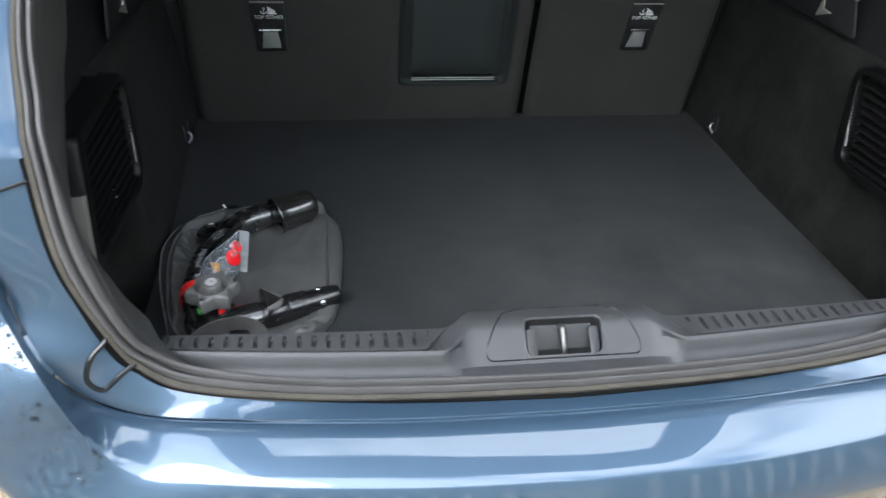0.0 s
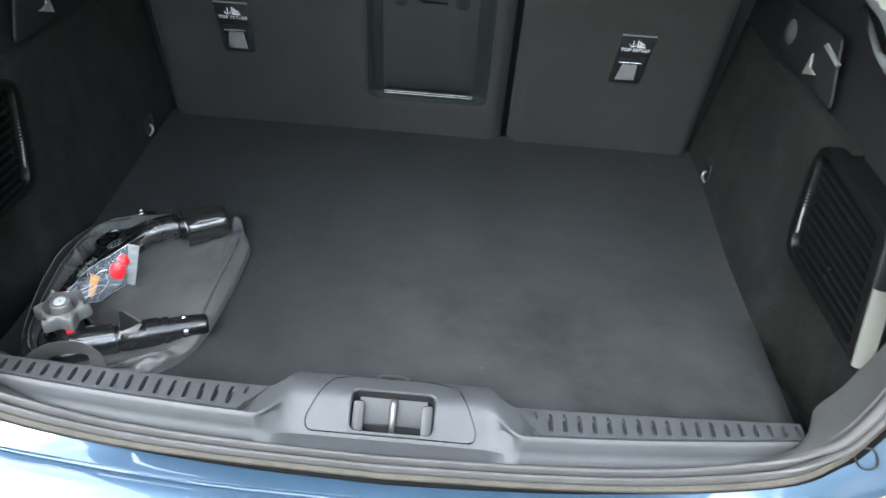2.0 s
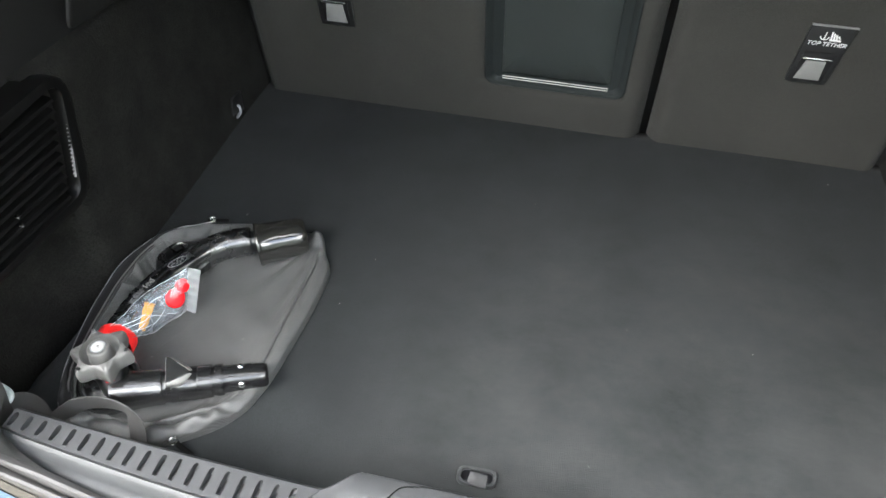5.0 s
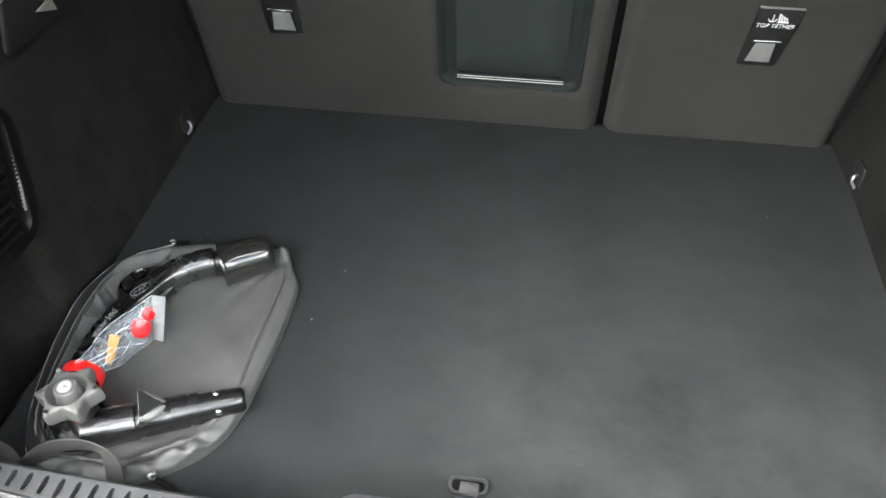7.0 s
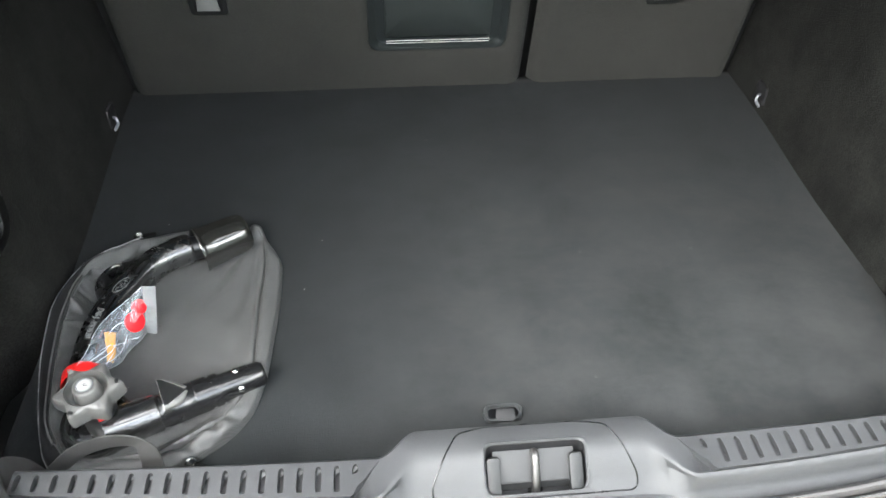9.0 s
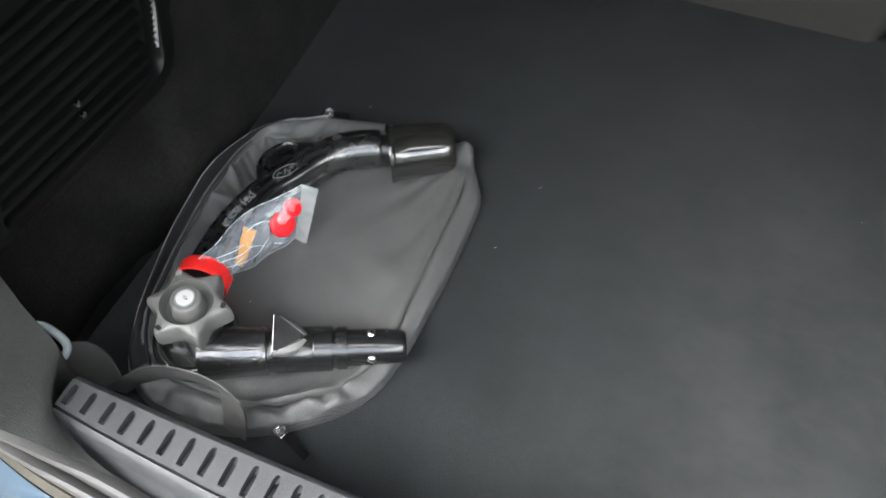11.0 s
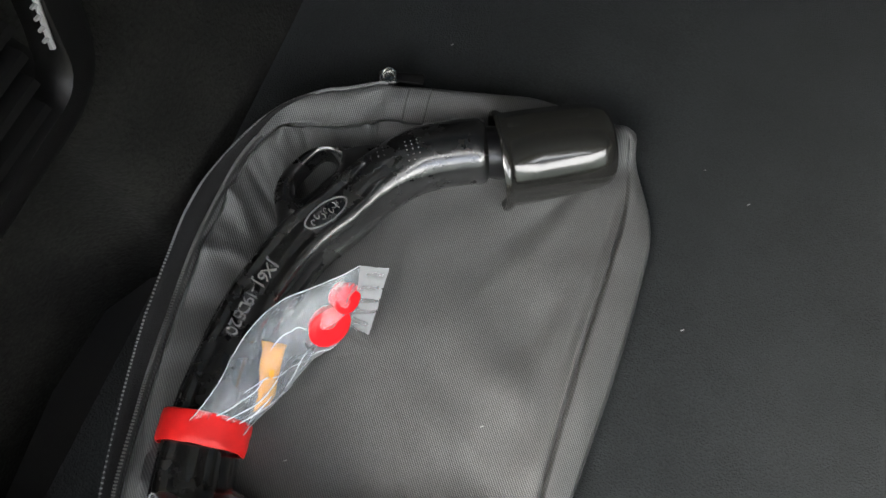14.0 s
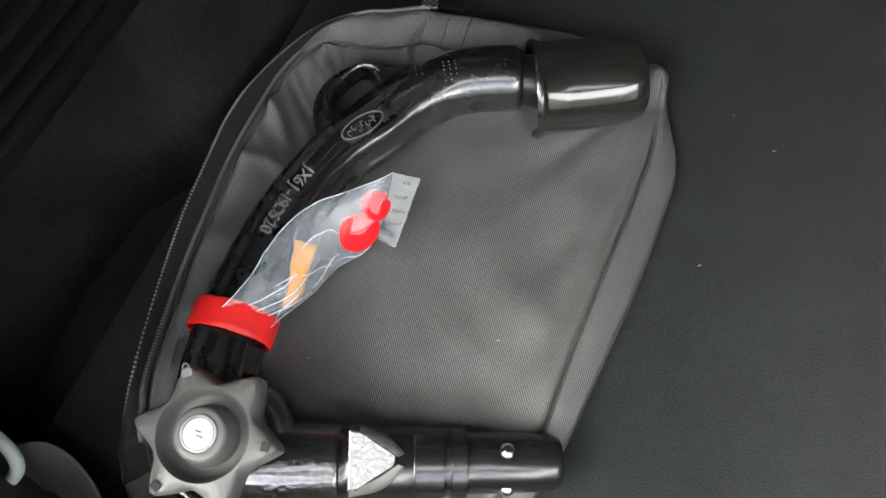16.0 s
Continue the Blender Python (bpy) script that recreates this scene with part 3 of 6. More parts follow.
# ---- boot floor ----
floor = thing("boot_floor", "dark grey carpeted boot floor board, slightly dusty, painted lighter towards the opening", "floor board")
bm = bmesh.new()
us = [mix(-1, 1, k / 40) for k in range(41)]
ys = [mix(0.058, 0.835, k / 32) for k in range(33)]
skin(bm, [[Vector((0.006 + u * mix(0.508, 0.55, sstep((y - 0.30) / 0.03)), y, 0.0012 * noise.noise(Vector((u * 2.5, y * 5, 1))) - 0.004 * sstep((0.075 - y) / 0.02))) for u in us] for y in ys])
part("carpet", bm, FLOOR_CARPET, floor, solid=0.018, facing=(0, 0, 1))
handle = Vector((0.008, 0.128, 0.002))
m_handle = Matrix.Translation(handle) @ Matrix.Rotation(radians(2), 4, "Z")
bm = bmesh.new()
ring_o = rounded([(-0.021, -0.0105), (0.021, -0.0105), (0.021, 0.0105), (-0.021, 0.0105)], 0.0098)
ring_i = rounded([(-0.0165, -0.0070), (0.0165, -0.0070), (0.0165, 0.0070), (-0.0165, 0.0070)], 0.0066)
skin(bm, [[m_handle @ Vector((x, y, z)) for x, y in ring] for ring, z in ((ring_o, -0.004), (ring_o, 0.002), ([(x * 0.96, y * 0.94) for x, y in ring_o], 0.0032), ([(x * 1.04, y * 1.08) for x, y in ring_i], 0.0032), (ring_i, 0.002), (ring_i, -0.001))], True)
pull = part("pull_handle", bm, HANDLE_PLASTIC, floor, "dark grey plastic pull-handle ring")
bm = bmesh.new()
plate(bm, ring_i, 0.001, m_handle @ Matrix.Translation((0, 0, -0.001)))
part("well", bm, GLOSS_BLACK, pull)
bm = bmesh.new()
plate(bm, rounded([(-0.011, -0.009), (0.010, -0.009), (0.009, 0.005), (-0.010, 0.005)], 0.003), 0.002, m_handle @ pose(0.002, -0.003, 0.004, 24, 0, -6), 0.0006)
part("flap", bm, DARK_PLASTIC, pull)


# ---- rear seat backs ----
def seat_y(z):
    return 0.812 - 0.22 * z


def seat_face(u, z, proud=0.0):
    """A point on the seat backs' carpet, off it towards the boot."""
    return Vector((u, seat_y(z) - proud * 0.976, z - proud * 0.215))


def on_seat(u, z, proud=0.0):
    """A frame on the seat's face: x along it, y up it, z out of it."""
    up = Vector((0, -0.2149, 0.9766))
    outward = Vector((0, -0.9766, -0.2149))
    p = seat_face(u, z, proud)
    return Matrix(((1, up.x, outward.x, p.x), (0, up.y, outward.y, p.y), (0, up.z, outward.z, p.z), (0, 0, 0, 1)))


def seat_back(x0, x1, label, hole=None):
    seat = thing("rear_seat_back", label, "seat", "rear seat backs")
    bm = bmesh.new()
    us = [x0, x0 + 0.001, x0 + 0.003, x0 + 0.006, x0 + 0.010, x0 + 0.015, x0 + 0.022] + [mix(x0 + 0.032, x1 - 0.032, k / 24) for k in range(25)] + [x1 - 0.022, x1 - 0.015, x1 - 0.010, x1 - 0.006, x1 - 0.003, x1 - 0.001, x1]
    zs = [-0.05, 0.0, 0.02, 0.06, 0.1, 0.16, 0.22, 0.28, 0.34, 0.42, 0.5, 0.56, 0.58]
    if hole:
        us = sorted([u for u in us if not hole[0] - 0.004 < u < hole[1] + 0.004] + [hole[0], hole[1]])
        zs = sorted([z for z in zs if abs(z - hole[2]) > 0.02 and abs(z - hole[3]) > 0.02] + [hole[2], hole[3]])
    def proud(u, z):
        d = min(u - x0, x1 - u)
        return -0.024 * (1 - clamp01(d / 0.024)) ** 2.2 - 0.05 * clamp01((z - 0.55) / 0.03) ** 2 + 0.0012 * noise.noise(Vector((u * 6, z * 6, 2)))
    rings = [[seat_face(u, z, proud(u, z)) for u in us] for z in zs]
    def gone(i, j):
        return bool(hole) and hole[0] <= 0.5 * (us[j] + us[j + 1]) <= hole[1] and hole[2] <= 0.5 * (zs[i] + zs[i + 1]) <= hole[3]
    skin(bm, rings, skip=gone)
    part("backrest", bm, SEAT_CARPET, seat, solid=0.012, facing=(0, -1, 0))
    bm = bmesh.new()
    skin(bm, [[seat_face(u, z, -0.10 - 0.02 * math.sin(3.1 * k)) for k, u in enumerate((x0 + 0.01, mix(x0, x1, 0.3), mix(x0, x1, 0.7), x1 - 0.01))] for z in (-0.05, 0.2, 0.56)])
    part("cushion", bm, DARK_PLASTIC, seat, solid=0.07, facing=(0, -1, 0))
    return seat


def tether(seat, u, skew):
    """A top-tether point: black cover with printed label, metal bar and flap. skew: how far its foot leans sideways."""
    z0 = 0.208
    m = on_seat(u, z0, 0.001)
    bm = bmesh.new()
    plate(bm, rounded([(-0.028 - skew, -0.052), (0.027 - skew, -0.052), (0.030 + skew, 0.048), (-0.030 + skew, 0.048)], 0.005), 0.003, m, 0.0012)
    cover = part("tether_cover", bm, RECESS_PLASTIC, seat, "black plastic tether cover with a white symbol")
    bm = bmesh.new()
    box(bm, (-0.030 + skew, 0.0465, 0.0), (0.030 + skew, 0.0480, 0.0042), 0.0004, m)
    part("top_edge", bm, PALE_FLAP, cover)
    lettering("label_text", "TOP TETHER", 0.0090, m @ Matrix.Translation((skew * 0.4, 0.0185, 0.0036)) @ Matrix.Scale(1.0, 4), WHITE_PRINT, cover, shear=0.2)
    # symbol: child seat beside an anchor
    bm = bmesh.new()
    for k in range(4):
        plate(bm, [(0.001 + k * 0.0035, 0.026 + k * 0.0008), (0.0035 + k * 0.0035, 0.026 + k * 0.0008), (0.0022 + k * 0.0032, 0.039 - k * 0.002), (0.0 + k * 0.0032, 0.039 - k * 0.002)], 0.0004, m @ Matrix.Translation((skew * 0.6, 0, 0.0034)))
    plate(bm, rounded([(0.0, 0.0245), (0.016, 0.0245), (0.0145, 0.0275), (0.0, 0.0275)], 0.001, 2), 0.0004, m @ Matrix.Translation((skew * 0.6, 0, 0.0038)))
    tube(bm, [m @ Vector((skew * 0.6 - 0.007 + 0.0055 * math.cos(a), 0.0305 + 0.005 * math.sin(a), 0.0036)) for a in (math.pi + math.pi * k / 8 for k in range(9))], 0.0007, 6)
    tube(bm, [m @ Vector((skew * 0.6 - 0.007, 0.026, 0.0036)), m @ Vector((skew * 0.6 - 0.0065, 0.0375, 0.0036))], 0.0007, 6)
    part("label_symbol", bm, WHITE_PRINT, cover)
    bm = bmesh.new()
    plate(bm, rounded([(-0.020 - skew, -0.047), (0.020 - skew, -0.047), (0.022, 0.004), (-0.022, 0.004)], 0.003), 0.0012, m @ Matrix.Translation((0, 0, 0.0024)))
    part("tether_recess", bm, DARK_PLASTIC, cover)
    bm = bmesh.new()
    tube(bm, [m @ Vector((-0.019 - skew * 0.4, -0.006, 0.0058)), m @ Vector((0.019 - skew * 0.4, -0.006, 0.0058))], 0.0024, 10)
    part("tether_bar", bm, BARE_STEEL, cover, "bright steel anchor bar")
    bm = bmesh.new()
    plate(bm, [(-0.018 - skew, -0.043), (0.016 - skew, -0.043), (0.013 - skew * 0.4, -0.010), (-0.013 - skew * 0.4, -0.010)], 0.0016, m @ pose(0, 0, 0.0040, 0, 0, 0), 0.0006)
    part("tether_flap", bm, PALE_FLAP, cover, "grey flap")


# dark boxes added to block cabin light leaking past the seat backs
for s in (-1, 1):
    bm = bmesh.new()
    box(bm, (min(s * 0.495, s * 0.66), 0.835, -0.05), (max(s * 0.495, s * 0.66), 0.90, 0.62), 0.01)
    part("seat_side_filler", bm, DARK_PLASTIC, car)
bm = bmesh.new()
box(bm, (0.10, 0.865, -0.06), (0.20, 0.875, 0.30), 0.002)
box(bm, (0.10, 0.80, 0.29), (0.20, 0.81, 0.60), 0.002)
part("seat_gap_filler", bm, DARK_PLASTIC, car)
HATCH = (-0.113, 0.107, 0.080, 0.42)
seat_wide = seat_back(-0.510, 0.1455, "dark grey carpeted wide rear seat back with a closed load-through hatch", HATCH)
seat_narrow = seat_back(0.1575, 0.519, "dark grey carpeted narrow rear seat back with a top-tether point")
tether(seat_wide, -0.352, -0.002)
tether(seat_narrow, 0.358, 0.004)
bm = bmesh.new()
outline = rounded([(HATCH[0] - 0.002, HATCH[2] - 0.002), (HATCH[1] + 0.002, HATCH[2] - 0.002), (HATCH[1] + 0.002, HATCH[3]), (HATCH[0] - 0.002, HATCH[3])], [0.022, 0.022, 0.01, 0.01], 6)
def shrunk(points, dx, dz):
    cx, cz = -0.0025, 0.25
    return [(cx + (x - cx) * (1 - dx / 0.115), cz + (z - cz) * (1 - dz / 0.165)) for x, z in points]
levels = [(0, 0, 0.001), (0.002, 0.002, 0.002), (0.006, 0.006, 0.0), (0.012, 0.008, -0.008), (0.028, 0.012, -0.010), (0.030, 0.013, -0.016)]
skin(bm, [[seat_face(x, z, p) for x, z in shrunk(outline, a, b)] for a, b, p in levels], True)
hatch_frame = part("hatch_frame", bm, surface("frame_plastic", (0.0145, 0.018, 0.0185), 0.65, mottle=(10.0, 0.15), grain=(1500.0, 0.12), spec=0.25), seat_wide, "black plastic hatch surround with rounded corners")
bm = bmesh.new()
door = rounded([(-0.0875, 0.098), (0.083, 0.098), (0.083, 0.40), (-0.0875, 0.40)], 0.003, 3)
door_rows = skin(bm, [[seat_face(x, z, p) for x, z in ring] for ring, p in ((door, -0.02), (door, -0.009), (shrunk(door, 0.002, 0.002), -0.0075), (shrunk(door, 0.05, 0.05), -0.0078), (shrunk(door, 0.11, 0.14), -0.008))], True)
bm.faces.new(door_rows[-1])
hatch_door = part("hatch_door", bm, surface("hatch_plastic", (0.024, 0.029, 0.0285), 0.5, mottle=(6.0, 0.12), grain=(1500.0, 0.15)), hatch_frame, "smooth grey-black hatch door")
bm = bmesh.new()
for z in (0.0872, 0.0918):
    tube(bm, [seat_face(-0.0865, z, -0.0065), seat_face(0.082, z, -0.0065)], 0.0006, 6)
part("hatch_hinge", bm, SATIN_SILVER, hatch_frame)
for u in (-0.055, 0.052):
    bm = bmesh.new()
    m = on_seat(u, 0.304, -0.0075)
    out_r = rounded([(-0.012, -0.036), (0.012, -0.036), (0.012, 0.05), (-0.012, 0.05)], 0.011)
    in_r = rounded([(-0.009, -0.033), (0.009, -0.033), (0.009, 0.05), (-0.009, 0.05)], 0.0085)
    skin(bm, [[m @ Vector((x, y, z)) for x, y in r] for r, z in ((out_r, 0), (out_r, 0.002), (in_r, 0.002), (in_r, 0.0006))], True)
    plate(bm, in_r, 0.0004, m @ Matrix.Translation((0, 0, 0.0003)))
    box(bm, (-0.004, -0.02, 0.0), (0.004, 0.03, 0.006), 0.001, m)
    part("catch", bm, DARK_PLASTIC, hatch_frame)
bm = bmesh.new()
m = on_seat(-0.001, 0.292, -0.0075)
for y in (-0.014, -0.004, 0.010):
    box(bm, (-0.027, y, 0.0), (0.027, y + 0.003, 0.003), 0.0006, m)
part("finger_pull", bm, GLOSS_BLACK, hatch_frame)


# ---- sill trim ----
def sill_profile(x):
    d = abs(x - CX)
    ci = 1 - sstep((d - 0.104) / 0.036)
    co = 1 - sstep((d - 0.104) / 0.044)
    yin = mix(0.043 + 0.07 * d * d, 0.066, ci)
    yout = -0.004 + 0.145 * d * d
    y2, z2 = mix(yout, 0.030, co), mix(0.0705, 0.0728, co)
    y3, z3 = mix(yout - 0.007, 0.003, co), mix(0.054, 0.0465, co)
    y4 = -0.019 + 0.14 * d * d
    yh, yl = mix(mix(yin, y2, 0.4), 0.044, co), mix(y2 - 0.003, 0.015, co)
    return [(yin + 0.001, -0.04), (yin, 0.058), (yin - 0.0008, mix(0.066, 0.0715, co)), (yin - 0.0035, mix(0.0698, 0.0758, co)), (yin - 0.006, mix(0.0712, 0.0770, co)), (yh, mix(mix(0.0700, 0.0630, sstep((d - 0.145) / 0.012)), 0.0764, co)), (y2 + 0.006, mix(mix(0.0702, 0.0640, sstep((d - 0.145) / 0.012)), 0.0752, co)),
            (y2 + 0.0015, z2), (y2 - 0.001, z2 - 0.0015), (yl, mix(0.066, 0.0588, co)), (mix(yl, y3, 0.8), mix(0.057, 0.0480, co)), (y3, z3), (y3 - 0.003, z3 - 0.0035), (y4, 0.0435), (y4 - 0.002, 0.03)]


SLOT = (-0.030, 0.066)
sill = thing("sill_trim", "grey plastic loading-sill trim with ribbed tread plates and latch recess", "sill trim")
xs = sorted([CX + s * d for s in (-1, 1) for d in [0.002, 0.015, 0.03, 0.06, 0.075, 0.09, 0.1] + [0.106 + 0.004 * k for k in range(15)] + [0.18, 0.22, 0.26, 0.30, 0.34, 0.38, 0.42, 0.45, 0.458, 0.460]] + list(SLOT))
bm = bmesh.new()
rings = [[Vector((x, y, z)) for y, z in sill_profile(x)] for x in xs]
rows = skin(bm, rings, skip=lambda i, j: 5 <= j < 10 and SLOT[0] <= xs[i] and xs[i + 1] <= SLOT[1])
bm.faces.new(rows[0])
bm.faces.new(rows[-1][::-1])
part("sill_cover", bm, SILL_PLASTIC, sill, smooth=30)


def sill_top(x, y):
    """The height of the sill's skin at a place."""
    p = sill_profile(x)[2:]
    for (ya, za), (yb, zb) in zip(p, p[1:]):
        if yb <= y <= ya:
            return mix(za, zb, (ya - y) / max(ya - yb, 1e-6))
    return p[-1][1]


# tread plates: a sheet with ramped slots
for s in (-1, 1):
    ds = [0.1385, 0.152]
    for k in range(19):
        c = 0.1605 + 0.01635 * k
        ds += [c - 0.0048, c - 0.0028, c - 0.0023, c + 0.0023, c + 0.0028, c + 0.0048]
    ds += [0.4602]
    bm = bmesh.new()
    rings = []
    for d in ds:
        x = CX + s * d
        yin, yout = 0.043 + 0.07 * d * d - 0.006, -0.004 + 0.145 * d * d + 0.0035
        if d < 0.165:
            yin, yout = yin, mix(yin - 0.001, yout, clamp01((d - 0.1385) / 0.027))
        k = round((d - 0.1605) / 0.01635)
        inside = abs(d - (0.1605 + 0.01635 * k)) < 0.0024 and 0 <= k < 19
        lowest = 0.40 if k == 0 else 0.86
        ring = [Vector((x, yin, 0.0600))]
        for f in (0.0, 0.13, 0.15, 0.19, 0.3, 0.45, 0.6, 0.75, 0.86, 0.9, 1.0):
            depth = 0.0
            if inside and 0.14 < f <= lowest:
                depth = (0.0085 if x < CX + s * (0.1605 + 0.01635 * k) else 0.0060) * (1 - (f - 0.15) / (lowest - 0.13)) ** 0.4 if f < lowest else 0.0
            pinch = 1.0
            if abs(d - (0.1605 + 0.01635 * k)) < 0.0030 and 0 <= k < 19:
                pinch = 0.45 if f <= 0.15 or f >= 0.9 else 0.8 if f < 0.2 or f > 0.8 else 1.0
            ring.append(Vector((x + s * (d - (0.1605 + 0.01635 * k)) * (pinch - 1), mix(yin, yout, f), 0.0722 - depth)))
        ring.append(Vector((x, yout, 0.0600)))
        rings.append(ring)
    rows = skin(bm, rings)
    bm.faces.new(rows[-1])
    part("tread_plate", bm, SILL_PLASTIC, sill, "ribbed grey tread plate", smooth=30)

# latch recess
bm = bmesh.new()
outline = rounded([(-0.075, 0.0035), (0.110, 0.0035), (0.112, 0.012), (0.088, 0.056), (0.060, 0.061), (-0.026, 0.061), (-0.052, 0.056), (-0.079, 0.012)], 0.006, 3)
loop = []
for i in range(len(outline)):
    a, b = outline[i], outline[(i + 1) % len(outline)]
    steps = max(1, int(math.dist(a, b) / 0.006))
    loop += [(mix(a[0], b[0], k / steps), mix(a[1], b[1], k / steps)) for k in range(steps)]
loop = [Vector((x, y, sill_top(x, y) - 0.0002)) for x, y in loop]
tube(bm, loop + loop[:2], 0.0009, 6, caps=False)
part("cover_joint", bm, GLOSS_BLACK, sill, "dark joint round the latch cover")
bm = bmesh.new()
rim = rounded([(SLOT[0], 0.0060), (SLOT[1], 0.0060), (SLOT[1], 0.0435), (SLOT[0], 0.0435)], 0.009, 6)
inner = [(mix(0.018, x, 0.965), mix(0.0248, y, 0.94)) for x, y in rim]
outer = [(mix(0.018, x, 1.06), mix(0.0248, y, 1.09)) for x, y in rim]
def slot_ring(points, dz):
    return [Vector((x, y, sill_top(mix(0.018, x, 0.9), y) + dz)) for x, y in points]
skin(bm, [slot_ring(outer, -0.0006), slot_ring(outer, 0.0002), slot_ring(rim, 0.0008), slot_ring(inner, -0.0015)], True)
part("recess_rim", bm, SILL_PLASTIC, sill)
bm = bmesh.new()
skin(bm, [slot_ring(inner, -0.0015), slot_ring(inner, -0.006), [Vector((x, y, 0.0)) for x, y in inner]], True)
part("recess_wall", bm, DARK_PLASTIC, sill)


def prism(bm, x0, x1, points, taper=0.0):
    """A bar across the boot with the given y and z outline, its ends drawn in by taper."""
    cy, cz = sum(p[0] for p in points) / len(points), sum(p[1] for p in points) / len(points)
    rings = [[Vector((x, mix(y, cy, k), mix(z, cz, k))) for y, z in points] for x, k in ((x0, taper), (x0 + 0.002, 0), (x1 - 0.002, 0), (x1, taper))]
    rows = skin(bm, rings, True)
    bm.faces.new(rows[0])
    bm.faces.new(rows[-1][::-1])


bm = bmesh.new()
box(bm, (SLOT[0] - 0.004, 0.004, 0.030), (SLOT[1] + 0.004, 0.024, 0.0365), 0.001)
part("recess_floor", bm, DARK_PLASTIC, sill)
bm = bmesh.new()
prism(bm, SLOT[0] + 0.010, SLOT[1] - 0.010, [(0.0415, 0.0655), (0.0205, 0.0475), (0.0185, 0.0472), (0.0180, 0.0455), (0.0180, 0.032), (0.0415, 0.032)])
part("latch_block", bm, RECESS_PLASTIC, sill, "grey sloping back of the latch recess")
for x, w in ((SLOT[0] + 0.0095, 0.012), (SLOT[1] - 0.0095, 0.012)):
    bm = bmesh.new()
    prism(bm, x - w / 2, x + w / 2, [(0.0355, 0.0660), (0.0330, 0.0675), (0.0100, 0.0475), (0.0085, 0.0455), (0.0085, 0.032), (0.0355, 0.032)], 0.10)
    part("guide_block", bm, RECESS_PLASTIC, sill, smooth=25)
bm = bmesh.new()
box(bm, (0.0115, 0.0140, 0.034), (0.0255, 0.0195, 0.0380), 0.0005)
part("striker_hole", bm, CAP_DARK, sill)
bm = bmesh.new()
tube(bm, spline([(0.0185, 0.014, 0.034), (0.0185, 0.0145, 0.043), (0.0185, 0.018, 0.051), (0.0185, 0.030, 0.0635), (0.0185, 0.0345, 0.0665), (0.0185, 0.0385, 0.0655), (0.0185, 0.040, 0.060)], 24), 0.0038, 12)
part("striker", bm, DULL_STEEL, sill, "steel latch striker loop")


# ---- side trims ----
def side_x(y, z):
    return 0.506 + 0.013 * sstep((y - 0.40) / 0.38) + 0.09 * z + 0.05 * z * sstep((y - 0.34) / 0.35)


def vent_x(y, z):
    return 0.511 + 0.095 * (z - 0.14) + 0.05 * (0.304 - y)


X0 = 0.006
VENT = [(0.348, 0.287), (0.145, 0.275), (0.088, 0.136), (0.311, 0.136)]


def vent_ring(points, inset, proud, s, round_by):
    mid = (0.2195, 0.208)
    pts = []
    for y, z in rounded(points, round_by, 6):
        v = Vector((y - mid[0], z - mid[1]))
        k = 1 - inset / v.length
        y, z = mid[0] + v.x * k, mid[1] + v.y * k
        pts.append(Vector((X0 + s * (vent_x(y, z) - proud), y, z)))
    return pts


